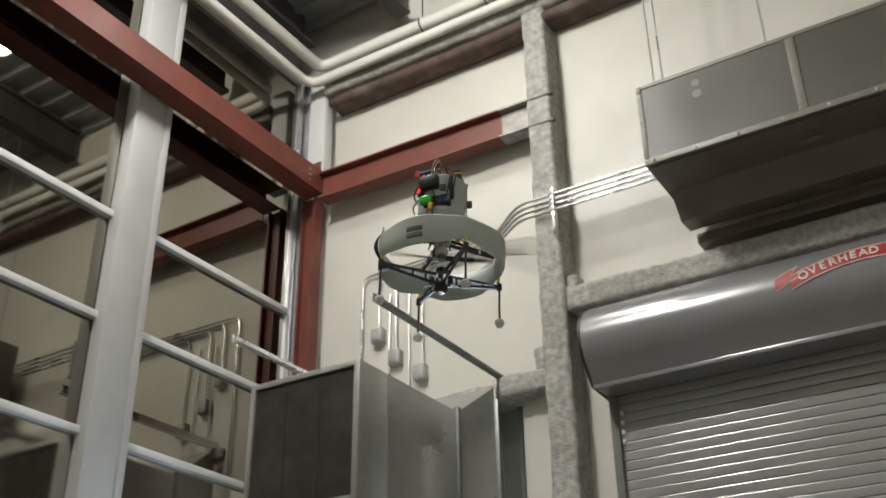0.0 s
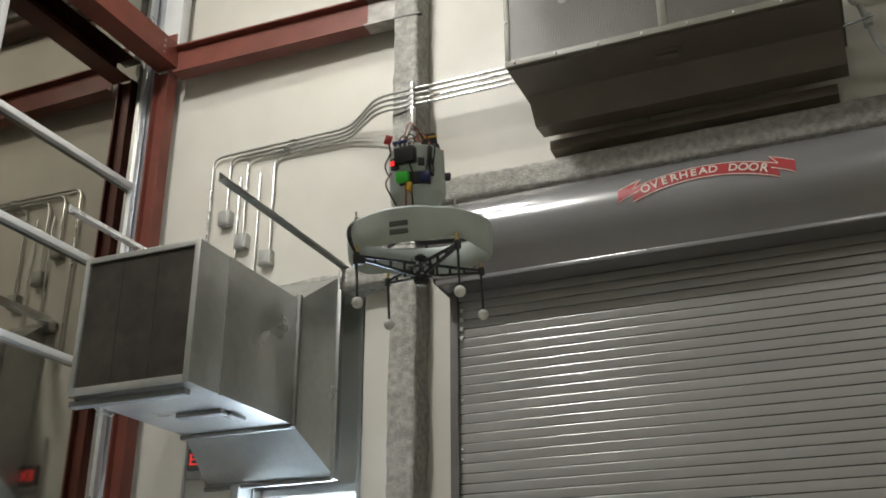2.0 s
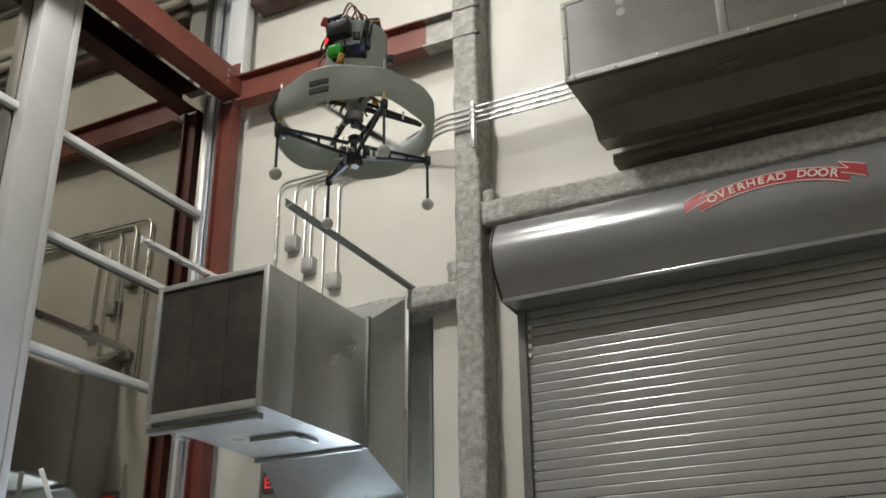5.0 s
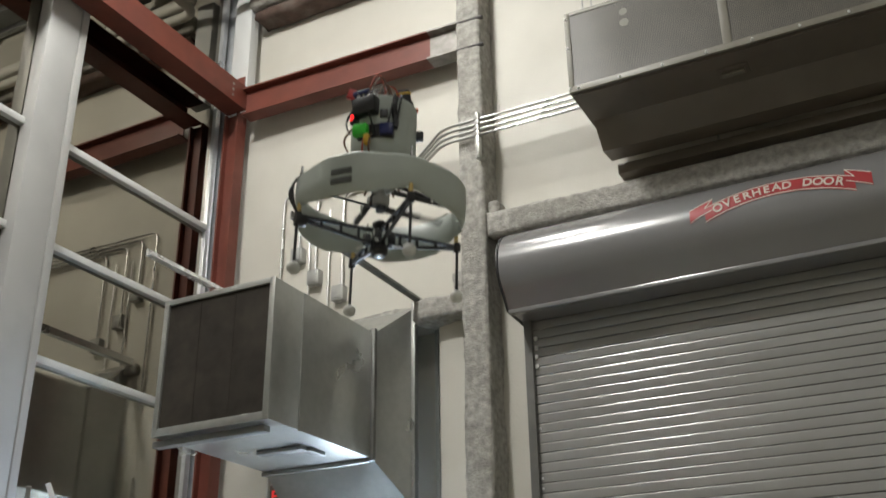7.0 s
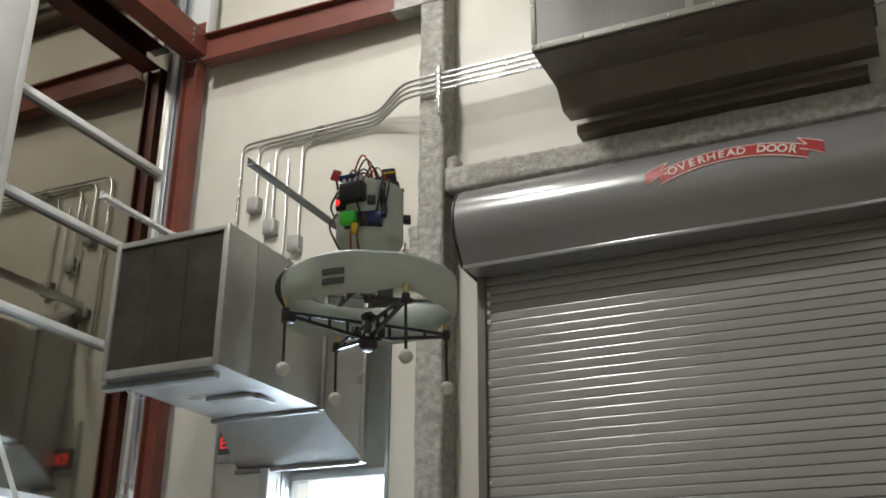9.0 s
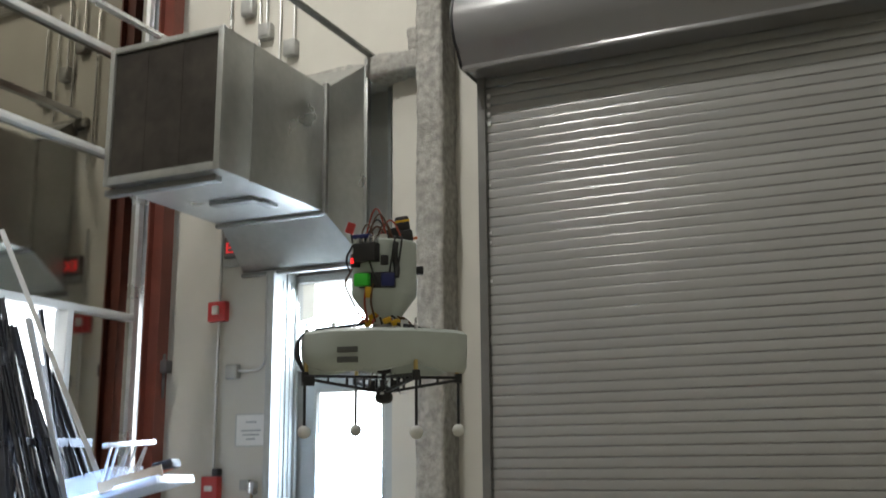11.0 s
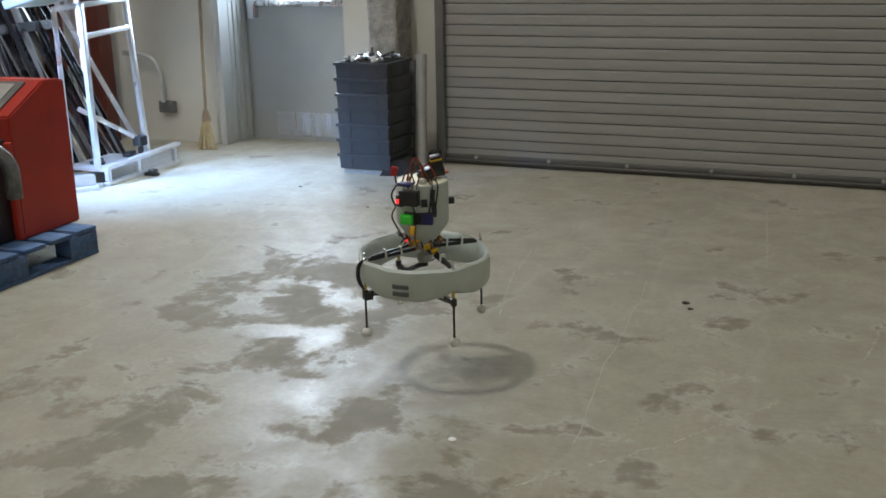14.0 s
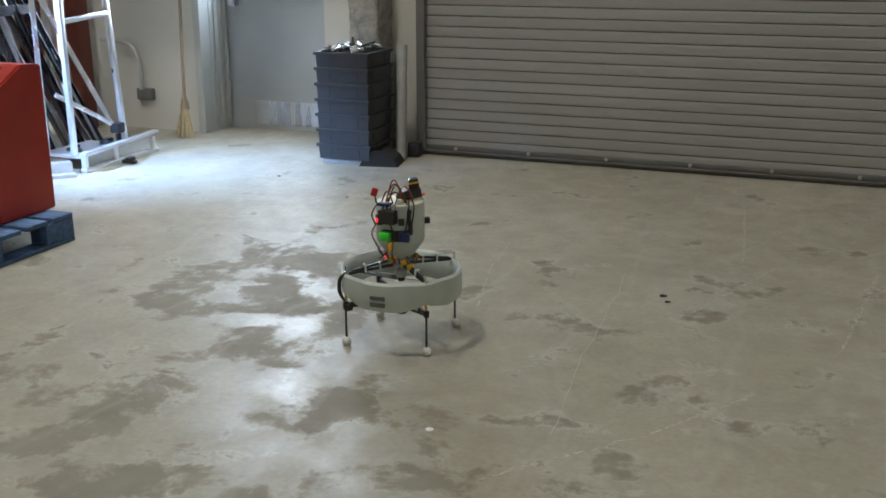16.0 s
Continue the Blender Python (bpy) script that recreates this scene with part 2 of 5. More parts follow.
def floor_concrete():
    """Trowelled concrete with damp, darker, glossy blotches, pale dust and hairline marks."""
    mat = bpy.data.materials.new("worn_concrete_floor")
    mat.use_nodes = True
    nt = mat.node_tree
    n, link = nt.nodes, nt.links.new
    p = n["Principled BSDF"]
    p.inputs["Specular IOR Level"].default_value = 0.19
    co = n.new("ShaderNodeTexCoord")

    def tex(scale, detail, rough=0.55, warp=0.0):
        t = n.new("ShaderNodeTexNoise")
        t.inputs["Scale"].default_value, t.inputs["Detail"].default_value = scale, detail
        t.inputs["Roughness"].default_value, t.inputs["Distortion"].default_value = rough, warp
        link(co.outputs["Object"], t.inputs["Vector"])
        return t.outputs[0]

    def span(value, a, b, c, d):
        m = n.new("ShaderNodeMapRange")
        for key, v in zip(("From Min", "From Max", "To Min", "To Max"), (a, b, c, d)):
            m.inputs[key].default_value = v
        link(value, m.inputs[0])
        return m.outputs[0]

    def blend(f, a, b):
        m = n.new("ShaderNodeMix")
        m.data_type = "RGBA"
        link(f, m.inputs["Factor"])
        for key, v in (("A", a), ("B", b)):
            if isinstance(v, tuple):
                m.inputs[key].default_value = (*v, 1)
            else:
                link(v, m.inputs[key])
        return m.outputs["Result"]

    def calc(op, a, b):
        m = n.new("ShaderNodeMath")
        m.operation, m.use_clamp = op, True
        for k, v in enumerate((a, b)):
            if isinstance(v, (int, float)):
                m.inputs[k].default_value = v
            else:
                link(v, m.inputs[k])
        return m.outputs[0]

    def pool(x, y, inner, outer):
        """1 inside a round stretch of the floor, 0 outside it."""
        d = n.new("ShaderNodeVectorMath")
        d.operation = "DISTANCE"
        link(co.outputs["Object"], d.inputs[0])
        d.inputs[1].default_value = (x, y, 0)
        return span(d.outputs["Value"], inner, outer, 1, 0)

    grain = blend(span(tex(45, 6), 0.3, 0.7, 0, 1), (0.312, 0.286, 0.222), (0.386, 0.357, 0.282))
    cloud = blend(span(tex(0.9, 6, 0.6, 0.4), 0.36, 0.66, 0, 0.7), grain, (0.275, 0.259, 0.200))
    mottle = calc("MULTIPLY", span(tex(6.5, 9, 0.68, 0.5), 0.44, 0.62, 0, 1), span(tex(0.8, 4), 0.38, 0.62, 0.15, 0.75))
    cloud = blend(calc("MULTIPLY", mottle, 0.8), cloud, (0.225, 0.203, 0.152))
    smear = calc("MULTIPLY", span(tex(2.3, 8, 0.66, 0.9), 0.50, 0.66, 0, 1), span(tex(14.0, 6), 0.35, 0.65, 0.3, 1.0))
    cloud = blend(calc("MULTIPLY", smear, 0.6), cloud, (0.41, 0.395, 0.335))
    # water has dried in a large blotch before the door and in smaller ones nearer the machine
    spread = calc("MAXIMUM", pool(-2.15, 3.80, 0.45, 0.95), calc("MULTIPLY", pool(-1.75, 2.0, 1.0, 1.75), 0.62))
    spread = calc("MAXIMUM", spread, calc("MULTIPLY", pool(-0.75, 3.5, 0.5, 1.6), 0.27))
    spread = calc("MAXIMUM", spread, calc("MULTIPLY", pool(-1.0, 1.2, 3.2, 4.6), 0.12))
    level = calc("ADD", tex(3.1, 10, 0.66, 0.20), calc("MULTIPLY", spread, 0.150))
    damp = span(level, 0.606, 0.665, 0, 1)
    wet = blend(calc("MULTIPLY", damp, span(tex(6.0, 5), 0.3, 0.7, 0.55, 0.95)), cloud, (0.186, 0.168, 0.126))
    # a pale crust dried on the rims and on islands of the blotches
    rim = calc("MULTIPLY", span(level, 0.575, 0.600, 0, 1), span(level, 0.606, 0.625, 1, 0))
    wet = blend(calc("MULTIPLY", rim, calc("MULTIPLY", span(tex(4.0, 6), 0.45, 0.6, 0, 1), 0.55)), wet, (0.43, 0.42, 0.37))
    wave = n.new("ShaderNodeTexWave")
    wave.inputs["Scale"].default_value, wave.inputs["Distortion"].default_value = 0.55, 9.0
    wave.inputs["Detail"].default_value, wave.inputs["Detail Scale"].default_value = 4.0, 0.7
    link(co.outputs["Object"], wave.inputs["Vector"])
    scuff = span(wave.outputs[0], 0.985, 1.0, 0, 0.10)
    spots = span(tex(3.0, 8, 0.7, 0.8), 0.60, 0.72, 0, 0.30)
    add = n.new("ShaderNodeMath")
    add.operation = "MAXIMUM"
    link(scuff, add.inputs[0])
    link(spots, add.inputs[1])
    dust = add.outputs[0]
    link(blend(dust, wet, (0.50, 0.49, 0.44)), p.inputs["Base Color"])
    gloss = span(tex(5.0, 8, 0.62, 0.3), 0.38, 0.64, 0.34, 0.54)
    m = n.new("ShaderNodeMix")
    link(damp, m.inputs["Factor"])
    link(gloss, m.inputs["A"])
    m.inputs["B"].default_value = 0.68
    link(m.outputs["Result"], p.inputs["Roughness"])
    bp = n.new("ShaderNodeBump")
    bp.inputs["Strength"].default_value, bp.inputs["Distance"].default_value = 0.5, 0.0015
    link(tex(26, 6), bp.inputs["Height"])
    link(bp.outputs[0], p.inputs["Normal"])
    return mat


M_GLASS, M_COATED, M_FLOOR, M_PERF, M_ACRYL = window_glass(), coated_glass(), floor_concrete(), perforated(), acrylic()
# dusty low panes; tint raised to make up for the dim hall they mirror
M_DUSTY_LIGHTER = coated_glass("dusty_lightened_glass", 0.07, (0.42, 0.40, 0.36, 1), (0.55, 0.53, 0.47, 1))
M_HAIR = material("pale_scratch", (0.44, 0.42, 0.36), 0.7, spread=0.2, scale=20)
M_TAPE = material("grey_tape", (0.17, 0.17, 0.165), 0.45, metal=0.2, spread=0.3, scale=25, bump=0.002, bump_scale=60, stain=(0.07, 0.065, 0.06), stain_amount=0.7, stain_scale=14)

# ---- building tools ----


def box(bm, x0, y0, z0, x1, y1, z1, bevel=0.0, m=None):
    mat = Matrix.Translation(((x0 + x1) / 2, (y0 + y1) / 2, (z0 + z1) / 2)) @ Matrix.Diagonal((x1 - x0, y1 - y0, z1 - z0, 1))
    made = bmesh.ops.create_cube(bm, size=1.0, matrix=(m @ mat) if m else mat)["verts"]
    if bevel:
        edges = list({e for v in made for e in v.link_edges})
        bmesh.ops.bevel(bm, geom=edges, offset=bevel, segments=2, affect="EDGES", profile=0.5)
    return bm


def boxes(*rows, bevel=0.0):
    bm = bmesh.new()
    for r in rows:
        box(bm, *r, bevel=bevel)
    return bm


def bar(bm, a, b, w, h, bevel=0.0, up=(0, 0, 1)):
    """A bar of section w x h from a to b."""
    a, b = Vector(a), Vector(b)
    d = (b - a).normalized()
    side = d.cross(Vector(up))
    side = side.normalized() if side.length > 1e-4 else Vector((1, 0, 0))
    top = side.cross(d)
    m = Matrix(((side.x, d.x, top.x, 0), (side.y, d.y, top.y, 0), (side.z, d.z, top.z, 0), (0, 0, 0, 1)))
    m = Matrix.Translation((a + b) / 2) @ m
    return box(bm, -w / 2, -(b - a).length / 2, -h / 2, w / 2, (b - a).length / 2, h / 2, bevel, m)


def rod(bm, a, b, r0, r1=None, n=12):
    a, b = Vector(a), Vector(b)
    q = (b - a).to_track_quat("Z", "Y").to_matrix().to_4x4()
    bmesh.ops.create_cone(bm, cap_ends=True, segments=n, radius1=r0, radius2=r0 if r1 is None else r1, depth=(b - a).length,
                          matrix=Matrix.Translation((a + b) / 2) @ q)
    return bm


def ball(bm, c, r, n=14, squash=1.0):
    bmesh.ops.create_uvsphere(bm, u_segments=n, v_segments=n // 2 + 2, radius=r,
                              matrix=Matrix.Translation(c) @ Matrix.Diagonal((1, 1, squash, 1)))
    return bm


def lathe(bm, profile, n=32, m=None):
    """Turns (r, z) pairs round the z axis."""
    rings = []
    for r, z in profile:
        ring = []
        for k in range(n):
            a = 2 * math.pi * k / n
            v = Vector((r * math.cos(a), r * math.sin(a), z))
            ring.append(bm.verts.new(m @ v if m else v))
        rings.append(ring)
    for p, q in zip(rings, rings[1:]):
        for k in range(n):
            bm.faces.new((p[k], p[(k + 1) % n], q[(k + 1) % n], q[k]))
    for ring, flip in ((rings[0], True), (rings[-1], False)):
        if (ring[0].co - ring[n // 2].co).length > 1e-5:
            bm.faces.new(ring[::-1] if flip else ring)
    return bm


def extrude_profile(bm, pts, axis, a, b):
    """Sweeps a closed 2D outline along an axis from a to b. axis x: pts are (y, z); y: (x, z); z: (x, y)."""
    def at(p, t):
        return {"x": (t, p[0], p[1]), "y": (p[0], t, p[1]), "z": (p[0], p[1], t)}[axis]
    v0, v1 = [bm.verts.new(at(p, a)) for p in pts], [bm.verts.new(at(p, b)) for p in pts]
    k = len(pts)
    for i in range(k):
        bm.faces.new((v0[i], v0[(i + 1) % k], v1[(i + 1) % k], v1[i]))
    bm.faces.new(v0[::-1])
    bm.faces.new(v1)
    bmesh.ops.recalc_face_normals(bm, faces=bm.faces)
    return bm


def round_path(pts, r, steps=5):
    """A polyline with its corners rounded."""
    pts = [Vector(p) for p in pts]
    out = [pts[0]]
    for a, b, c in zip(pts, pts[1:], pts[2:]):
        u, w = (a - b), (c - b)
        k = min(r, u.length * 0.48, w.length * 0.48)
        p, q = b + u.normalized() * k, b + w.normalized() * k
        for i in range(steps + 1):
            t = i / steps
            out.append(p.lerp(b, t).lerp(b.lerp(q, t), t))
    return out + [pts[-1]]


def tube(bm, pts, r, n=8):
    pts = [Vector(p) for p in pts]
    rings, side = [], None
    for i, p in enumerate(pts):
        d = (pts[min(i + 1, len(pts) - 1)] - pts[max(i - 1, 0)]).normalized()
        if side is None:
            side = d.orthogonal().normalized()
        side = (side - d * side.dot(d)).normalized()
        up = d.cross(side)
        rings.append([bm.verts.new(p + r * (math.cos(2 * math.pi * k / n) * side + math.sin(2 * math.pi * k / n) * up)) for k in range(n)])
    for a, b in zip(rings, rings[1:]):
        for k in range(n):
            bm.faces.new((a[k], a[(k + 1) % n], b[(k + 1) % n], b[k]))
    bm.faces.new(rings[0][::-1])
    bm.faces.new(rings[-1])
    return bm


def mesh_of(name, bm, mat, smooth=30):
    me = bpy.data.meshes.new(name)
    bmesh.ops.recalc_face_normals(bm, faces=bm.faces)
    for f in bm.faces:
        f.smooth = smooth > 0
    for e in bm.edges:
        e.smooth = len(e.link_faces) == 2 and e.calc_face_angle(3.2) < radians(smooth)
    bm.to_mesh(me)
    bm.free()
    me.materials.append(mat)
    return me


def part(name, bm, mat, parent, label="", smooth=30):
    ob = new(name, mesh_of(name, bm, mat, smooth))
    ob.parent = parent
    if label:
        tagged(ob, label)
    return ob


def piece(name, mesh, parent, m):
    """A piece that shares its mesh with others like it."""
    ob = new(name, mesh)
    ob.parent = parent
    ob.matrix_basis = m
    return ob


def thing(name, label, category, group="", kind="", at=(0, 0, 0), bm=None, mat=None, smooth=30):
    """A top-level thing: an Empty at its base, or one mesh."""
    ob = new(name, mesh_of(name, bm, mat, smooth) if bm else None)
    ob.location = at
    return tagged(ob, label, category, group, kind)


def moved(bm, m):
    bmesh.ops.transform(bm, matrix=m, verts=bm.verts)
    return bm

# ---- the hall ----
NORTH, CURTAIN, LEAF, WEST, ROOF = 6.72, 6.556, 7.0, -5.75, 9.0

thing("floor", "worn grey concrete floor with damp dark blotches", "floor", kind="structure", mat=M_FLOOR,
      bm=boxes((-9.0, -8.0, -0.2, 8.0, 7.6, 0.0)))

# north wall: cream panels round the recess of the door and the opening of the roller door
wall = boxes((-6.6, NORTH, 0, -4.53, 7.3, 4.34), (-6.6, NORTH, 4.34, 8.0, 7.3, 9.0), (-3.497, NORTH, 0, -2.62, 7.3, 4.34),
             (-4.53, 7.06, 2.86, -3.497, 7.3, 4.34), (1.02, NORTH, 0, 8.0, 7.3, 4.34), (-2.62, NORTH, 4.02, 1.02, 7.3, 4.34))
thing("wall_north", "cream painted concrete wall with faint stains", "wall", kind="structure", bm=wall, mat=M_WALL)
thing("wall_south", "cream painted concrete wall", "wall", kind="structure", bm=boxes((-8.0, -7.3, 0, 8.0, -7.0, 9.0)), mat=M_WALL)
thing("wall_east", "cream painted concrete wall", "wall", kind="structure", bm=boxes((6.0, -7.0, 0, 6.3, NORTH, 9.0)), mat=M_WALL)
thing("backdrop", "bright overcast daylight outside the door", "backdrop", kind="structure",
      bm=boxes((-8.0, 9.5, -0.4, 0.0, 9.6, 6.0)), mat=M_DAY)

thing("backdrop", "bright overcast daylight outside the low window", "backdrop", kind="structure",
      bm=boxes((-7.9, 2.0, -0.4, -7.8, 9.4, 3.6)), mat=M_DAY)

# panel joints and a closing strip of the tall wall
joint = bmesh.new()
for x in (-1.2, 1.2, 3.6):
    box(joint, x - 0.008, NORTH - 0.004, 5.2, x + 0.008, NORTH, 9.0)
thing("wall_joint", "thin grey sealant joints of the wall panels", "joint", kind="structure", bm=joint, mat=M_BOXG)


def rough_bar(name, label, x0, y0, z0, x1, y1, z1, bumps, seed, step=0.030, mat=M_FIRE):
    """A member coated with sprayed fireproofing: an uneven, lumpy box."""
    lo, hi = Vector((x0, y0, z0)), Vector((x1, y1, z1))
    size = hi - lo
    n = [max(2, round(size[k] / step)) for k in range(3)]
    verts, index, faces = [], {}, []

    def at(i, j, k):
        if (i, j, k) not in index:
            u = (i / n[0], j / n[1], k / n[2])
            p = Vector([lo[c] + size[c] * u[c] for c in range(3)])
            d = Vector([(-1 if w == 0 else 1 if w == m else 0) for w, m in zip((i, j, k), n)])
            s = noise.noise(p * 2.7 + Vector((seed, 0, 0))) * 0.5 + noise.noise(p * 9 + Vector((0, seed, 0))) * 0.35 + noise.noise(p * 24) * 0.28
            index[(i, j, k)] = len(verts)
            round_off = 0.012 if d.length > 1.2 else 0.0
            verts.append(p + d.normalized() * (bumps * s - round_off))
        return index[(i, j, k)]

    for a, b, c in ((0, 1, 2), (1, 2, 0), (2, 0, 1)):
        for side in (0, n[c]):
            for i in range(n[a]):
                for j in range(n[b]):
                    q = []
                    for di, dj in ((0, 0), (1, 0), (1, 1), (0, 1)):
                        key = [0, 0, 0]
                        key[a], key[b], key[c] = i + di, j + dj, side
                        q.append(at(*key))
                    faces.append(q if side else q[::-1])
    me = bpy.data.meshes.new(name)
    me.from_pydata(verts, [], faces)
    me.polygons.foreach_set("use_smooth", [True] * len(me.polygons))
    me.materials.append(mat)
    return tagged(new(name, me), label, "beam", kind="structure")


rough_bar("column", "steel column coated in rough grey sprayed fireproofing", -3.19, 6.475, 0, -2.97, NORTH + 0.03, 8.6, 0.024, 3.0)
rough_bar("door_lintel_beam", "beam over the roller door in rough grey fireproofing", -2.97, 6.50, 4.81, 4.5, NORTH + 0.03, 5.01, 0.024, 9.0)
rough_bar("recess_lintel_beam", "beam over the door recess in rough grey fireproofing", -4.95, 6.66, 4.34, -3.62, NORTH + 0.03, 4.44, 0.040, 14.0)
rough_bar("recess_lintel_end", "end of the recess beam in rough grey fireproofing", -3.64, 6.54, 4.26, -3.19, NORTH + 0.03, 4.43, 0.036, 17.0)
rough_bar("sprayed_fillet", "lump of grey fireproofing in the corner of column and beam", -3.30, 6.56, 4.40, -3.18, NORTH + 0.03, 4.62, 0.050, 21.0)
rough_bar("sprayed_fillet", "lump of grey fireproofing beside the column", -2.97, 6.53, 5.0, -2.88, NORTH + 0.03, 5.12, 0.050, 25.0)

# roof: ribbed deck, joists, edge beam
deck = bmesh.new()
prof, y = [], -7.0
while y < 6.9:
    prof += [(y, ROOF), (y + 0.09, ROOF), (y + 0.12, ROOF - 0.05), (y + 0.18, ROOF - 0.05), (y + 0.21, ROOF)]
    y += 0.30
extrude_profile(deck, prof + [(6.9, ROOF + 0.12), (-7.0, ROOF + 0.12)], "x", -8.0, 6.3)
thing("ceiling", "ribbed grey galvanised roof deck", "ceiling", kind="structure", bm=deck, mat=M_DECK, smooth=0)
for x in (-4.55, -2.1, 0.5, 3.0):
    bm = boxes((x - 0.09, -7.0, 8.52, x + 0.09, 6.6, 8.56), (x - 0.09, -7.0, 8.90, x + 0.09, 6.6, 8.94), (x - 0.012, -7.0, 8.56, x + 0.012, 6.6, 8.90))
    thing("roof_joist", "dark painted steel roof joist", "joist", group="roof joists", kind="structure", bm=bm, mat=M_DARKST, smooth=0)
rough_bar("eave_beam", "edge beam under the roof in rough grey fireproofing", -5.40, 6.44, 7.80, 5.9, 6.70, 7.98, 0.03, 31.0, 0.06)
rough_bar("eave_beam_flange", "rusty brown lower flange of the edge beam", -5.36, 6.48, 7.66, 5.9, 6.71, 7.76, 0.02, 35.0, 0.06, M_RUST)
thing("eave_beam", "dark brown steel edge beam over the glazing", "beam", kind="structure", mat=M_DARKST, smooth=0,
      bm=boxes((-5.72, -6.9, 8.42, -5.5, 6.4, 8.46), (-5.72, -6.9, 8.2, -5.69, 6.4, 8.42)))

# pipes under the roof
pipe = bmesh.new()
tube(pipe, round_path([(-5.42, -6.0, 8.12), (-5.42, 6.42, 8.12), (5.5, 6.42, 8.12)], 0.12), 0.062, 14)
thing("sprinkler_pipe", "white enamelled pipe that turns the corner under the roof", "pipe", bm=pipe, mat=M_PIPE)
pipe = bmesh.new()
tube(pipe, round_path([(-5.50, -6.0, 7.90), (-5.50, 6.36, 7.90), (5.5, 6.36, 7.90)], 0.15), 0.05, 14)
thing("drain_pipe", "cream painted pipe below the white pipe", "pipe", bm=pipe, mat=M_PIPE)
for y in (3.2, 5.05):
    bm = tube(bmesh.new(), [(-5.42 + 0.075 * math.sin(a), y, 8.12 - 0.075 * math.cos(a)) for a in [i * 0.5 for i in range(-4, 5)]], 0.008, 6)
    rod(bm, (-5.42, y, 8.19), (-5.42, y, 8.95), 0.006)
    thing("pipe_hanger", "thin steel hanger ring round the white pipe", "hanger", group="pipe hangers", bm=bm, mat=M_DARKST)
for x in (-4.2, -3.5):
    bm = rod(bmesh.new(), (x, 6.42, 8.18), (x, 6.42, 8.95), 0.006)
    tube(bm, [(x, 6.42 + 0.075 * math.sin(a), 8.12 - 0.075 * math.cos(a)) for a in [i * 0.5 for i in range(-4, 5)]], 0.008, 6)
    thing("pipe_hanger", "thin steel hanger ring round the white pipe", "hanger", group="pipe hangers", bm=bm, mat=M_DARKST)


def i_beam(bm, axis, a, b, u, z, width, height, t=0.016):
    """An I section along x or y between a and b; u: its centre line, z: its top."""
    w = width / 2
    pts = [(u - w, z), (u + w, z), (u + w, z - t), (u + t / 2, z - t), (u + t / 2, z - height + t), (u + w, z - height + t),
           (u + w, z - height), (u - w, z - height), (u - w, z - height + t), (u - t / 2, z - height + t), (u - t / 2, z - t), (u - w, z - t)]
    return extrude_profile(bm, pts, axis, a, b)


beam = thing("girt_beam", "red oxide primed steel beam along the glazing", "beam", kind="structure", at=(0, 0, 0))
part("beam_profile", boxes((-5.40, -6.9, 6.67, -5.386, 6.50, 6.895), (-5.60, -6.9, 6.66, -5.386, 6.50, 6.67), (-5.60, -6.9, 6.895, -5.386, 6.50, 6.905)), M_RED, beam, smooth=0)
for z in (6.72, 6.78, 6.84):
    part("bolt", rod(bmesh.new(), (-5.405, 6.30, z), (-5.385, 6.30, z), 0.016, n=6), M_BARE, beam, smooth=0)
beam = thing("wall_beam", "red oxide primed steel beam on the cream wall, grey at its end", "beam", kind="structure", at=(-5.38, 6.50, 0))
beam.rotation_euler = (0, 0, radians(1.2))
part("beam_profile", i_beam(bmesh.new(), "x", 0.0, 1.92, 0, 6.86, 0.15, 0.29), M_RED, beam, smooth=0)
part("bare_beam_end", i_beam(bmesh.new(), "x", 1.92, 2.20, 0, 6.861, 0.15, 0.292), M_BARE, beam, "bare grey beam end", smooth=0)
for z in (6.852, 6.578):
    part("flange_tip", boxes((2.20, -0.075, z - 0.02, 2.44, -0.035, z), bevel=0.006), M_DARKST, beam, "dark flange tip", smooth=0)
post = thing("corner_post", "red oxide primed steel post in the corner", "post", kind="structure", at=(0, 0, 0))
for x in (-5.61, -5.4675):
    part("flange", boxes((x - 0.010, 6.48, 0, x + 0.0075, 6.61, 6.66)), M_RED, post, smooth=0)
part("web", boxes((-5.60, 6.53, 0, -5.475, 6.55, 6.66)), M_RED, post, smooth=0)
part("upper_post", boxes((-5.60, 6.50, 6.91, -5.40, 6.62, 8.1), bevel=0.004), M_WHITE, post, "white painted upper length")
part("gusset", boxes((-5.52, 6.49, 6.91, -5.42, 6.505, 7.04)), M_RED, post, smooth=0)

# west glazing: rails, posts and coated panes
glz = thing("window_1", "tall glazed wall of dark coated panes between white rails", "window", kind="structure")
RAILS = (0.10, 2.545, 3.81, 4.67, 5.51, 8.1)
BAYS = (-6.9, -3.9, -1.1, 1.75, 4.66, 6.5)
for z in RAILS:
    for y0, y1 in zip(BAYS, BAYS[1:]):
        part("rail", boxes((-5.80, y0 + 0.03, z - 0.028, -5.70, y1 - 0.03, z + 0.028), bevel=0.004), M_WHITE, glz)
for y in BAYS[1:-1]:
    if y != 4.66:
        part("mullion", boxes((-5.83, y - 0.03, 0, -5.68, y + 0.03, 8.2), bevel=0.004), M_WHITE, glz)
for x, y, w in ((-5.74, 6.50, 0.03), (-5.70, 6.60, 0.02), (-5.64, 6.67, 0.015)):
    part("jamb", boxes((x - 0.05, y - w, 0, x + 0.03, y + w, 8.2), bevel=0.003), M_ALU, glz, "silver window jamb")
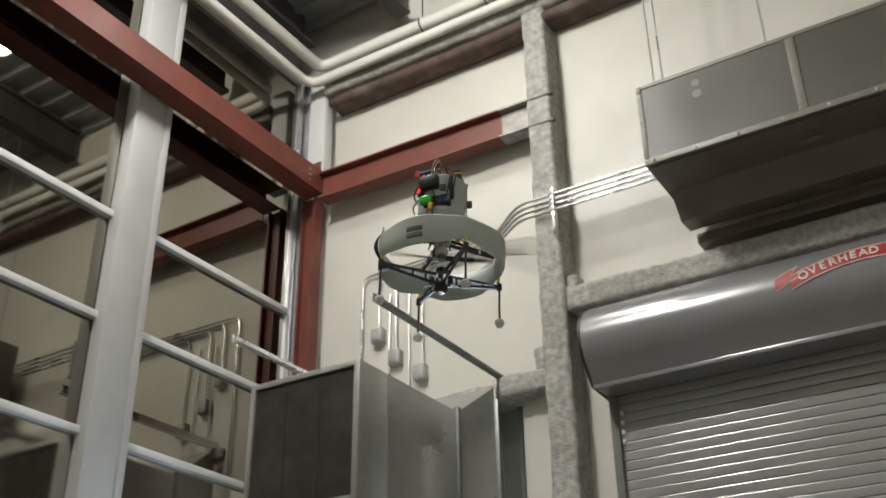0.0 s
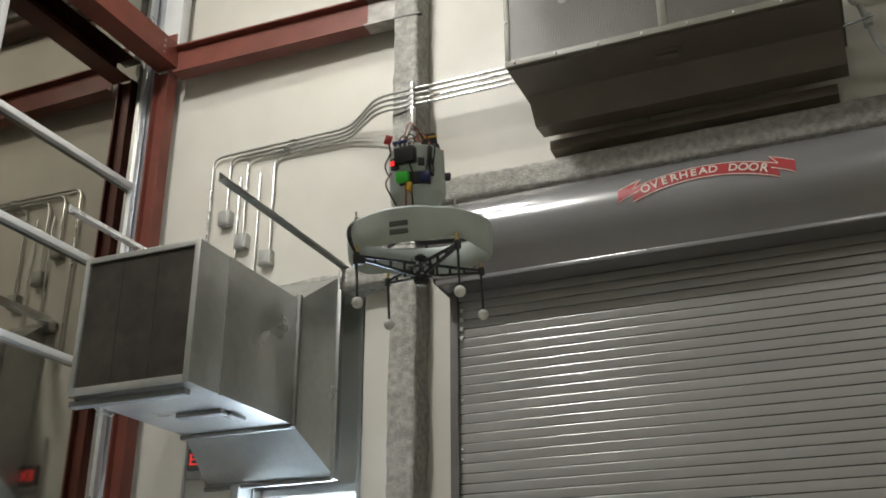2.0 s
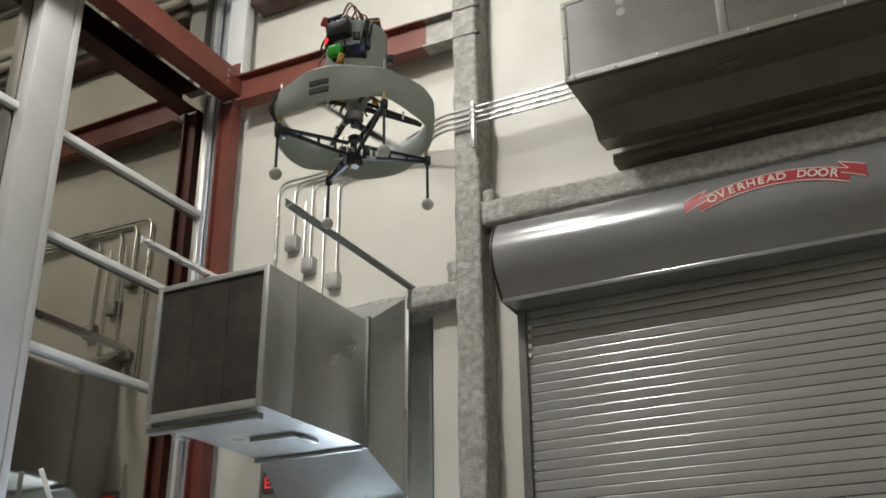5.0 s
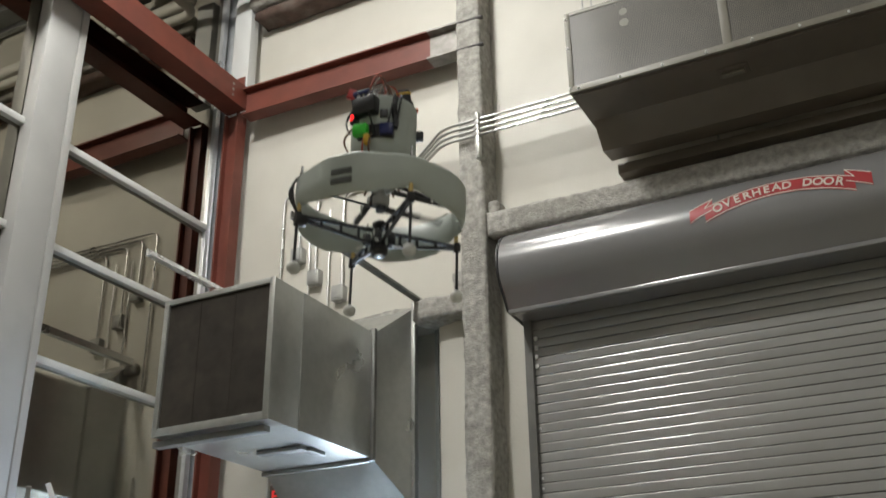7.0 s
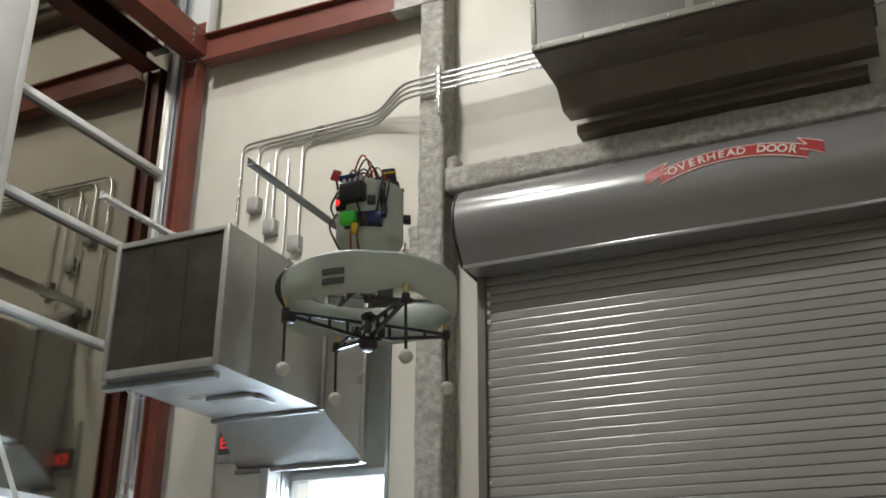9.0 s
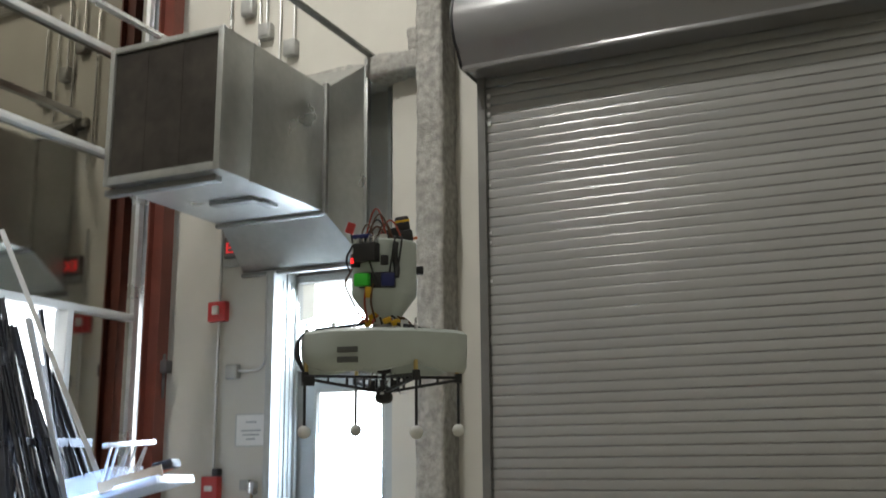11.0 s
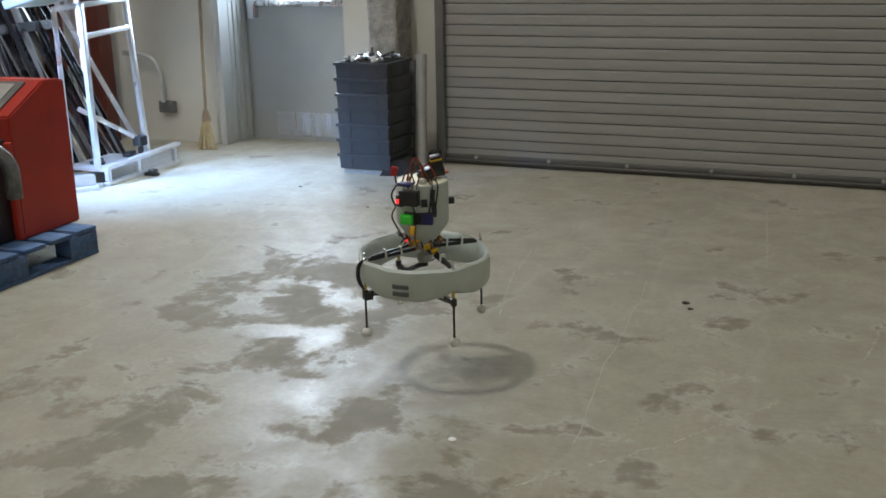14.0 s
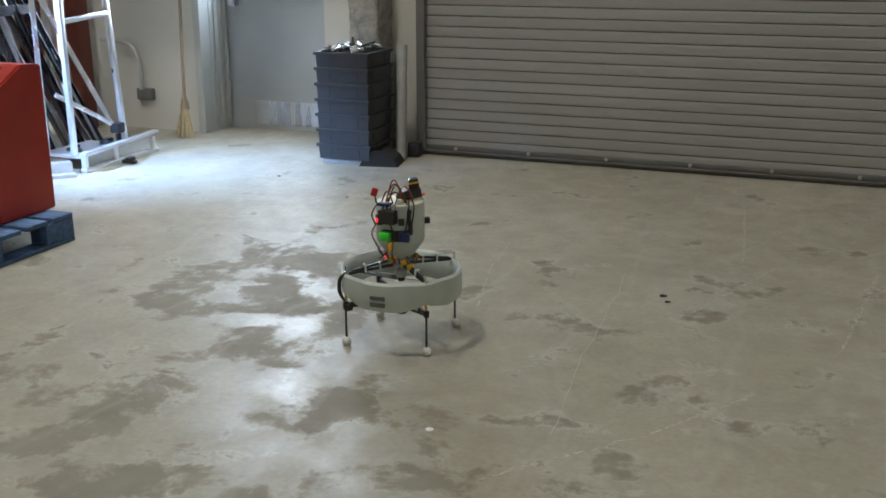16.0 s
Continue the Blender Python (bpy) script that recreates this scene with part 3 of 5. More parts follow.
for z0, z1 in zip(RAILS, RAILS[1:]):
    for y0, y1 in zip(BAYS, BAYS[1:]):
        if z1 < 2.6 and y0 == 4.66:
            for ya, yb, mat in ((y0, 5.78, M_GLASS), (5.78, y1, M_DUSTY_LIGHTER)):
                low_pane = part("pane", boxes((-5.765, ya + 0.02, z0 + 0.03, -5.75, yb - 0.02, z1 - 0.03)), mat, glz, smooth=0)
                low_pane.visible_shadow = mat is M_DUSTY_LIGHTER
            continue
        part("pane", boxes((-5.765, y0 + 0.02, z0 + 0.03, -5.75, y1 - 0.02, z1 - 0.03)), M_DUSTY_LIGHTER if z1 < 3.9 else M_COATED, glz, smooth=0)
part("mullion", boxes((-5.82, 5.75, 0.13, -5.69, 5.81, 2.517), bevel=0.004), M_WHITE, glz)
# black sheet added to stand in for the unlit space behind the panes
part("backing", boxes((-6.3, -7.0, 0, -6.25, 4.3, 9.0), (-6.3, 4.3, 2.7, -6.25, 6.72, 9.0)), M_BLACK, glz, "black sheet in place of the unlit space behind the glass")
part("head_panel", boxes((-5.80, -6.9, 8.14, -5.74, 6.5, 9.0)), M_DARKST, glz, "dark panel above the glass")
col = thing("glazing_column", "white painted steel column between the window bays", "column", kind="structure")
part("casing", boxes((-5.745, 4.40, 0, -5.62, 4.695, 8.5), bevel=0.006), M_COLW, col)
part("edge_strip", boxes((-5.745, 4.70, 0, -5.612, 4.765, 8.5), bevel=0.004), M_COLW, col)

# ---- the door in its recess ----
door = thing("door_1", "grey enamelled steel door with a tall bright glass pane", "door", kind="structure", at=(0, 0, 0))
X0, X1 = -4.49, -3.60
part("leaf", boxes((X0, LEAF, 0.003, -4.30, LEAF + 0.045, 2.10), (-3.725, LEAF, 0.003, X1, LEAF + 0.045, 2.10),
                   (-4.30, LEAF, 1.93, -3.725, LEAF + 0.045, 2.10), (-4.30, LEAF, 0.003, -3.725, LEAF + 0.045, 1.08)), M_DOOR, door, smooth=0)
part("glazing_bead", boxes((-4.325, LEAF - 0.012, 1.06, -4.30, LEAF, 1.955), (-3.725, LEAF - 0.012, 1.06, -3.70, LEAF, 1.955),
                           (-4.30, LEAF - 0.012, 1.93, -3.725, LEAF, 1.955), (-4.30, LEAF - 0.012, 1.055, -3.725, LEAF, 1.08), bevel=0.003), M_FRAME, door)
pane = part("pane", boxes((-4.30, LEAF + 0.015, 1.08, -3.725, LEAF + 0.023, 1.93)), M_GLASS, door, smooth=0)
pane.visible_shadow = False
part("kick_plate", boxes((-4.26, LEAF - 0.003, 0.04, -3.62, LEAF, 0.22)), M_STEEL, door, "scuffed bright steel kick plate", smooth=0)
bar_1 = part("push_bar", boxes((-4.20, LEAF - 0.055, 1.02, -3.63, LEAF - 0.02, 1.065), bevel=0.008), M_STEEL, door, "steel panic bar")
part("bar_case", boxes((-4.43, LEAF - 0.07, 0.93, -4.36, LEAF, 1.12), bevel=0.015), M_STEEL, bar_1)
part("bar_case", boxes((-4.36, LEAF - 0.05, 1.02, -4.20, LEAF - 0.01, 1.06), bevel=0.006), M_STEEL, bar_1)
closer = part("door_closer", boxes((-3.95, LEAF - 0.06, 1.985, -3.70, LEAF, 2.04), bevel=0.01), M_FRAME, door, "pale door closer")
part("closer_arm", bar(bmesh.new(), (-3.74, LEAF - 0.05, 2.055), (-3.98, LEAF - 0.09, 2.075), 0.02, 0.008), M_STEEL, closer)
frame_1 = thing("door_frame", "pale enamelled door frame with a transom light", "door frame", kind="structure")
part("stile", boxes((-4.56, 6.66, 0, -4.50, LEAF + 0.06, 2.86), bevel=0.006), M_FRAME, frame_1)
part("stile", boxes((-4.50, 6.84, 0, -4.488, LEAF + 0.06, 2.86)), M_FRAME, frame_1)
part("stile", boxes((X1 - 0.004, LEAF - 0.06, 0, -3.50, LEAF + 0.06, 2.86), bevel=0.004), M_FRAME, frame_1)
part("transom_rail", boxes((-4.488, LEAF - 0.05, 2.104, X1 - 0.004, LEAF + 0.06, 2.17), bevel=0.004), M_FRAME, frame_1)
part("head_rail", boxes((-4.488, LEAF - 0.05, 2.80, X1 - 0.004, LEAF + 0.06, 2.86), bevel=0.004), M_FRAME, frame_1)
tp = part("transom_pane", boxes((-4.488, LEAF + 0.02, 2.17, X1 - 0.004, LEAF + 0.028, 2.80)), M_GLASS, frame_1, smooth=0)
tp.visible_shadow = False
for x, y in ((-4.505, 6.80), (-4.49, 6.90), (-4.475, 6.96)):
    part("reveal_strip", boxes((x - 0.02, y - 0.018, 0.03, x + 0.012, y + 0.018, 2.80), bevel=0.008), M_FRAME, frame_1, "worn vertical strip in the reveal")

# ---- roller door ----
gate = thing("roller_door", "closed grey steel roller door of narrow slats", "roller door", at=(0, 0, 0))
GX0, GX1 = -2.66, 0.98
slat = bmesh.new()
extrude_profile(slat, [(0.0, 0.0), (-0.0120, 0.0), (-0.0136, 0.0014), (-0.0140, 0.0045), (-0.0142, 0.030), (-0.0140, 0.0480), (-0.0136, 0.0535), (-0.0128, 0.0580), (-0.0115, 0.0622),
                       (0.0005, 0.0628), (0.004, 0.0628), (0.004, 0.0)], "x", GX0, GX1)
slat_mesh = mesh_of("slat", slat, M_SLAT, 40)
PITCH = 0.0684
curtain = part("curtain", boxes((GX0, CURTAIN + 0.0045, 0.09, GX1, CURTAIN + 0.009, 4.3)), M_GUIDE, gate, "dark backs of the slats", smooth=0)
for k in range(60):
    piece("slat", slat_mesh, gate, pose(0, CURTAIN, 0.042 + k * PITCH))
part("bottom_bar", boxes((GX0, CURTAIN - 0.030, 0.034, GX1, CURTAIN + 0.01, 0.068), (GX0, CURTAIN - 0.055, 0.024, GX1, CURTAIN - 0.026, 0.034), bevel=0.004), M_GUIDE, gate,
     "dark bottom bar with bolts")
part("rubber_seal", boxes((GX0, CURTAIN - 0.03, 0.0, GX1, CURTAIN + 0.01, 0.033), bevel=0.006), M_GUIDE, gate)
bolt = mesh_of("bolt", rod(bmesh.new(), (0, -0.030, 0.051), (0, -0.040, 0.051), 0.012, n=8), M_COND, 0)
for x in (-2.43, -1.92, -1.40, -0.87, -0.38, 0.12, 0.6):
    piece("bolt", bolt, gate, pose(x, CURTAIN, 0))
for x0, x1 in ((-2.707, -2.648), (GX1 - 0.015, GX1 + 0.09)):
    guide = part("guide", boxes((x0, CURTAIN - 0.05, 0, x1, CURTAIN - 0.035, 4.25), (x0, CURTAIN + 0.03, 0, x1, CURTAIN + 0.16, 4.25),
                                (x0 if x0 < -1 else x1 - 0.012, CURTAIN - 0.035, 0, x0 + 0.012 if x0 < -1 else x1, CURTAIN + 0.03, 4.25)), M_GUIDE, gate,
                 "dark steel guide rail", smooth=0)
clip = mesh_of("end_lock", boxes((-0.012, -0.03, 0, 0.012, -0.012, 0.032), bevel=0.004), M_WHITE, 30)
for k in range(4):
    piece("end_lock", clip, gate, pose(-2.628, CURTAIN - 0.004, 3.715 + k * PITCH))
for k in (46, 41, 40, 36):
    piece("end_lock", clip, gate, pose(-2.634, CURTAIN + 0.008, 0.13 + k * PITCH) @ Matrix.Diagonal((0.6, 1, 0.5, 1)))
hood = bmesh.new()
HY, HZ, HR = 6.42, 4.40, 0.30
arc = [(HY + 0.30, HZ + HR + 0.02), (HY, HZ + HR + 0.02)]
arc += [(HY - HR * math.sin(a), HZ + HR * math.cos(a)) for a in [i * math.pi / 24 for i in range(1, 19)]]
low = (HY - 0.13, HZ - 0.325)
arc += [(HY - 0.165, HZ - 0.275), low]
extrude_profile(hood, arc + [(low[0] + 0.02, low[1])] + [(HY + 0.30, low[1])], "x", -2.72, 1.05)
part("hood", hood, M_HOOD, gate, "smooth rounded grey hood", smooth=40)
part("hood_lip", boxes((-2.72, low[0] - 0.02, low[1] - 0.02, 1.05, low[0] + 0.02, low[1] + 0.012), bevel=0.005), M_HOOD, gate)
part("end_plate", extrude_profile(bmesh.new(), [(HY + 0.3, HZ + HR + 0.04)] + [(y - 0.012, z) for y, z in arc[1:]] + [(HY + 0.3, low[1] - 0.02)], "x", -2.735, -2.722), M_BLACK, gate,
     "dark end plate", smooth=0)

# banner on the hood: a red arched ribbon with cream lettering
banner = thing("door_banner", "red arched ribbon with cream capital letters on the hood", "sign")
BX0, BX1 = -1.345, -0.225


def hood_face(x, z):
    """A place just in front of the hood's face."""
    c = max(-0.98, min(0.98, (z - HZ) / HR))
    return Vector((x, HY - HR * math.sqrt(1 - c * c) - 0.004, z))


def ribbon(x0, x1, lift, half, steps=24, out=0.0, tilt=0.0):
    bm, rows = bmesh.new(), []
    for i in range(steps + 1):
        x = x0 + (x1 - x0) * i / steps
        s = (x - (BX0 + BX1) / 2) / ((BX1 - BX0) / 2)
        z = 4.365 + lift + 0.135 * (1 - s * s) + tilt * (x - x0)
        row = []
        for k in range(4):
            zz = z - half + 2 * half * k / 3
            p = hood_face(x, zz)
            p.y -= out
            row.append(bm.verts.new(p))
        rows.append(row)
    for a, b in zip(rows, rows[1:]):
        for k in range(3):
            bm.faces.new((a[k], b[k], b[k + 1], a[k + 1]))
    return bm


part("ribbon", ribbon(BX0 + 0.10, BX1 - 0.10, 0.0, 0.054), M_SIGNRED, banner)
for lift in (0.047, -0.047):
    part("edge_line", ribbon(BX0 + 0.10, BX1 - 0.10, lift, 0.003, out=0.002), M_SIGNWH, banner)
part("tail", ribbon(BX0, BX0 + 0.15, 0.052, 0.048, 6, -0.001), M_SIGNRED, banner)
part("tail", ribbon(BX1 - 0.15, BX1, 0.052, 0.048, 6, -0.001), M_SIGNRED, banner)
for x0, x1 in ((BX0 + 0.004, BX0 + 0.145), (BX1 - 0.145, BX1 - 0.004)):
    for lift in (0.095, 0.010):
        part("edge_line", ribbon(x0, x1, lift, 0.003, 6, 0.001), M_SIGNWH, banner)
for x0, x1, z0, z1 in ((BX0 + 0.10, BX0 + 0.15, 0.058, 0.125), (BX1 - 0.15, BX1 - 0.10, 0.125, 0.058)):
    bm = bmesh.new()
    a, b = hood_face(x0, 4.40 + z0), hood_face(x1, 4.40 + z1)
    tube(bm, [a + Vector((0, -0.003, 0)), b + Vector((0, -0.003, 0))], 0.003, 6)
    part("fold_line", bm, M_SIGNWH, banner)
WORDS = "OVERHEAD DOOR"
for i, ch in enumerate(WORDS):
    if ch == " ":
        continue
    cu = bpy.data.curves.new("letter", "FONT")
    cu.body, cu.size, cu.extrude, cu.align_x, cu.align_y, cu.resolution_u, cu.offset = ch, 0.084, 0.0015, "CENTER", "CENTER", 3, 0.0012
    tmp = bpy.data.objects.new("letter", cu)
    me = bpy.data.meshes.new_from_object(tmp)
    bpy.data.objects.remove(tmp)
    me.materials.append(M_SIGNWH)
    x = BX0 + 0.185 + (BX1 - BX0 - 0.37) * i / (len(WORDS) - 1)
    s = (x - (BX0 + BX1) / 2) / ((BX1 - BX0) / 2)
    z = 4.365 + 0.135 * (1 - s * s)
    p = hood_face(x, z)
    lean = math.degrees(math.atan(-0.27 * s / 0.56))
    slope = math.degrees(math.asin(max(-1, min(1, (z - HZ) / HR))))
    piece("letter", me, banner, pose(p.x, p.y - 0.004, p.z) @ pose(0, 0, 0, 90 - slope) @ pose(0, 0, 0, 0, 0, lean))

# ---- unit heater hung in front of the wall ----
hx0, hx1, hy0, hy1, hz0, hz1 = -1.99, 0.20, 5.80, 6.46, 5.385, 6.05
heat = thing("unit_heater", "taupe enamelled air heater box hung on wires", "heater", at=(0, 0, 0))
part("casing", boxes((hx0, hy0 + 0.012, hz0, hx1, hy1, hz1), bevel=0.006), M_HEAT, heat)
part("underside", boxes((hx0 + 0.02, hy0 + 0.03, hz0 - 0.012, hx1 - 0.02, hy1 - 0.01, hz0 - 0.001)), M_HEATB, heat, "dark brown underside", smooth=0)
part("outlet", extrude_profile(bmesh.new(), [(6.20, hz0 - 0.012), (hy1, hz0 - 0.012), (hy1 + 0.10, 5.22), (6.36, 5.20)], "x", hx0 + 0.03, hx1 - 0.02), M_HEATB, heat,
     "dark brown air outlet", smooth=0)
part("bracket", boxes((hx0 + 0.06, hy1 + 0.13, 5.12, hx1 - 0.1, NORTH, 5.20), bevel=0.004), M_HEATB, heat)
for x0, x1 in ((hx0 + 0.04, -0.925), (-0.865, hx1 - 0.04)):
    part("perforated_panel", boxes((x0, hy0 + 0.002, hz0 + 0.05, x1, hy0 + 0.014, hz1 - 0.03)), M_PERF, heat, "finely perforated panel", smooth=0)
part("edge_strip", boxes((hx0, hy0 - 0.004, hz0, hx1, hy0 + 0.014, hz0 + 0.048), bevel=0.003), M_TRIM, heat)
part("edge_strip", boxes((hx0, hy0 - 0.004, hz0 + 0.048, hx0 + 0.038, hy0 + 0.014, hz1), bevel=0.003), M_TRIM, heat)
part("edge_strip", boxes((hx1 - 0.038, hy0 - 0.004, hz0 + 0.048, hx1, hy0 + 0.014, hz1), bevel=0.003), M_TRIM, heat)
part("edge_strip", boxes((hx0 + 0.038, hy0 - 0.004, hz1 - 0.03, hx1 - 0.038, hy0 + 0.014, hz1), bevel=0.003), M_TRIM, heat)
part("centre_strip", boxes((-0.925, hy0 - 0.004, hz0 + 0.048, -0.865, hy0 + 0.014, hz1 - 0.03), bevel=0.003), M_TRIM, heat)
for dz, r in ((5.925, 0.030), (5.835, 0.034)):
    part("smudge", rod(bmesh.new(), (-1.56 + 0.03 * (r > 0.04), hy0 + 0.0018, dz), (-1.56 + 0.03 * (r > 0.04), hy0 + 0.0005, dz), r, n=9), M_TRIM, heat, "pale paint smudge", smooth=0)
rivet = mesh_of("rivet", ball(bmesh.new(), (0, 0, 0), 0.010, 8), M_FOAM, 60)
for k in range(8):
    piece("rivet", rivet, heat, pose(hx0 + 0.07 + k * 0.295, hy0 - 0.006, hz0 + 0.022))
for z in (5.42, 5.75, 6.0):
    piece("rivet", rivet, heat, pose(hx0 + 0.012, hy0 - 0.006, z))
plate = part("latch_plate", boxes((-1.02, 5.98, hz0 - 0.018, -0.82, 6.10, hz0 - 0.012), bevel=0.003), M_HEATB, heat)
part("latch", boxes((-1.00, 6.02, hz0 - 0.04, -0.85, 6.07, hz0 - 0.018), bevel=0.006), M_TRIM, plate)
for x in (-1.91, -1.80, 0.02, 0.12):
    part("hanger_wire", rod(bmesh.new(), (x, 6.0 if x in (-1.91, 0.12) else 5.86, hz1 - 0.01), (x, 6.0 if x in (-1.91, 0.12) else 5.86, 8.96), 0.006, n=6), M_COND, heat)

flue = thing("flue_pipe", "white plastic pipe with an elbow beside the heater", "pipe", mat=M_PIPE,
             bm=tube(bmesh.new(), round_path([(0.27, 6.05, 8.98), (0.27, 6.05, 5.45), (0.95, 6.05, 5.47)], 0.09), 0.052, 14))
part("collar", rod(bmesh.new(), (0.27, 6.05, 5.66), (0.27, 6.05, 5.72), 0.060, n=16), M_BRASS, flue, "tarnished brass collar")
part("branch", tube(bmesh.new(), round_path([(0.30, 6.05, 5.42), (0.33, 6.05, 5.28), (0.36, 6.10, 5.16), (0.46, 6.2, 5.02)], 0.05), 0.022, 10), M_BOXG, flue, "grey-green branch hose")
part("valve", boxes((0.30, 6.01, 5.25, 0.36, 6.08, 5.33), bevel=0.012), M_BOXG, flue, "small grey valve")
part("valve_lever", bar(bmesh.new(), (0.18, 5.99, 5.25), (0.36, 6.0, 5.29), 0.018, 0.008), M_STEEL, flue)
for z in (5.64, 5.80, 5.95):
    part("side_pipe", rod(bmesh.new(), (0.32, 6.12, z), (0.95, 6.12, z + 0.02), 0.012, n=8), M_COND, flue)

# ---- supply duct over the door ----
dx0, dx1, dy0, dz0, dz1 = -4.775, -3.85, 5.07, 3.18, 4.13
duct = thing("air_duct", "galvanised sheet air duct with a dark filter face", "duct", at=(0, 0, 0))
t = 0.004
part("side_panel", boxes((dx1 - t, dy0, dz0, dx1, 5.40, dz1), bevel=0.001), M_GALV, duct)
part("side_panel", boxes((dx1 - t, 5.40, dz0, dx1 + 0.003, 6.30, dz1), bevel=0.001), M_GALV, duct)
part("side_panel", boxes((dx0, dy0, dz0, dx0 + t, 6.30, dz1)), M_GALV, duct)
part("top_panel", boxes((dx0 + t, dy0, dz1 - t, dx1 - t, 6.30, dz1)), M_GALV, duct)
under = part("bottom_panel", boxes((dx0 + t, dy0 + 0.02, dz0, dx1 - t, 6.28, dz0 + t)), M_GALV, duct, "bright sheet underside", smooth=0)
part("access_hatch", boxes((-4.42, 5.72, dz0 - 0.03, -4.05, 5.80, dz0 - 0.001), bevel=0.004), M_GALVD, under)
part("access_hatch", boxes((-4.10, 5.80, dz0 - 0.03, -4.02, 5.98, dz0 - 0.001), bevel=0.004), M_GALVD, under)
face = part("filter_face", boxes((dx0 + 0.035, dy0 + 0.012, dz0 + 0.05, dx1 - 0.04, dy0 + 0.02, dz1 - 0.035)), M_MESH, duct, "dark fine mesh filter", smooth=0)
for x in (-4.47, -4.18):
    part("filter_seam", boxes((x - 0.006, dy0 + 0.008, dz0 + 0.05, x + 0.006, dy0 + 0.012, dz1 - 0.035)), M_MESH, face)
part("face_rim", boxes((dx0 - 0.004, dy0 - 0.006, dz0 - 0.004, dx0 + 0.035, dy0 + 0.014, dz1 + 0.004), (dx1 - 0.04, dy0 - 0.006, dz0 - 0.004, dx1 + 0.004, dy0 + 0.014, dz1 + 0.004),
                       (dx0 + 0.035, dy0 - 0.006, dz1 - 0.035, dx1 - 0.04, dy0 + 0.014, dz1 + 0.004), (dx0 + 0.035, dy0 - 0.006, dz0 - 0.004, dx1 - 0.04, dy0 + 0.014, dz0 + 0.05),
                       bevel=0.002), M_GALV, duct, "bright folded rim")
part("standing_seam", boxes((dx1, 5.395, dz0 - 0.01, dx1 + 0.006, 5.405, dz1 + 0.004)), M_GALV, duct)
part("flange", boxes((dx1 - 0.01, 6.285, dz0 - 0.02, dx1 + 0.028, 6.325, dz1 + 0.03), (dx0 - 0.02, 6.285, dz0 - 0.03, dx1 - 0.01, 6.325, dz0), (dx0 - 0.02, 6.285, dz1, dx1 - 0.01, 6.325, dz1 + 0.02),
                     bevel=0.002), M_GALVD, duct, "bolted joint flange")
part("support_angle", boxes((dx0 - 0.05, 5.13, dz0 - 0.055, -4.02 + 0.1, 5.20, dz0 - 0.012), bevel=0.003), M_GALVD, duct)
near_end = ((dx0, 6.32, dz0), (dx1, 6.32, dz0), (dx1, 6.32, dz1), (dx0, 6.32, dz1))
far_end = ((-4.82, 6.70, 2.88), (-3.70, 6.70, 2.86), (-3.70, 6.70, 4.44), (-4.82, 6.70, 4.44))
for k, name in enumerate(("flared_bottom", "flared_side", "flared_top", "flared_side")):
    bm = bmesh.new()
    q = [Vector(p) for p in (near_end[k], near_end[(k + 1) % 4], far_end[(k + 1) % 4], far_end[k])]
    inward = Vector((-4.3, 6.5, 3.66)) - (q[0] + q[2]) / 2
    inner = [p + inward.normalized() * 0.004 for p in q]
    vs = [bm.verts.new(p) for p in q + inner]
    for f in ((0, 1, 2, 3), (7, 6, 5, 4), (0, 4, 5, 1), (1, 5, 6, 2), (2, 6, 7, 3), (3, 7, 4, 0)):
        bm.faces.new([vs[i] for i in f])
    part(name, bm, M_GALV, duct, smooth=0)
part("wall_flange", boxes((-3.715, 6.655, 2.84, -3.685, 6.715, 4.47), bevel=0.002), M_GALV, duct, "bright upright flange")
part("drip_edge", boxes((-4.83, 6.685, 2.835, -3.715, 6.715, 2.865), bevel=0.002), M_GALVD, duct)
part("cable_loop", tube(bmesh.new(), [(-4.68 + 0.05 * math.sin(i * 0.7), 5.22 + 0.012 * i, dz0 - 0.05 - 0.03 * abs(math.sin(i * 1.1))) for i in range(12)], 0.006, 6), M_FOAM, duct)
for x, label in ((-3.62, "grey"), (-4.84, "pale")):
    bm = bmesh.new()
    extrude_profile(bm, [(x - 0.028, 4.44), (x + 0.028, 4.44), (x + 0.028, 4.448), (x - 0.020, 4.448), (x - 0.020, 4.50), (x - 0.028, 4.50)], "y", 4.92, 6.70)
    thing("duct_rail", "grey steel angle rail above the duct, fixed to the wall", "rail", group="duct rails", bm=bm, mat=M_GALVD if x > -4 else M_ALU, smooth=0)
bm = boxes((-3.635, 6.90, 2.0, -3.605, 7.05, 4.30))
thing("recess_channel", "pale upright steel channel beside the duct", "channel", group="recess channels", bm=bm, mat=M_GALV, smooth=0)
bm = boxes((-3.545, 6.80, 2.0, -3.52, 7.05, 4.30))
thing("recess_channel", "pale upright steel channel beside the duct", "channel", group="recess channels", bm=bm, mat=M_GALV, smooth=0)

# ---- conduits and boxes on the wall ----
for k in range(4):
    z = 5.815 - 0.048 * k
    xl = (-5.02, -4.84, -4.66, -4.39)[k]
    zb = (4.0, 5.17, 4.93, 4.74)[k]
    path = [(-2.0, 6.44, z), (-2.95, 6.43, z), (-3.30, 6.43, z), (-3.66, 6.66, z - 0.075 + 0.012 * k), (xl, 6.685, z - 0.075 + 0.012 * k), (xl, 6.685, zb)]
    bm = tube(bmesh.new(), round_path(path, 0.10), 0.0115, 10)
    thing("conduit", "bare steel conduit that bends down the cream wall", "conduit", group="wall conduits", bm=bm, mat=M_COND)
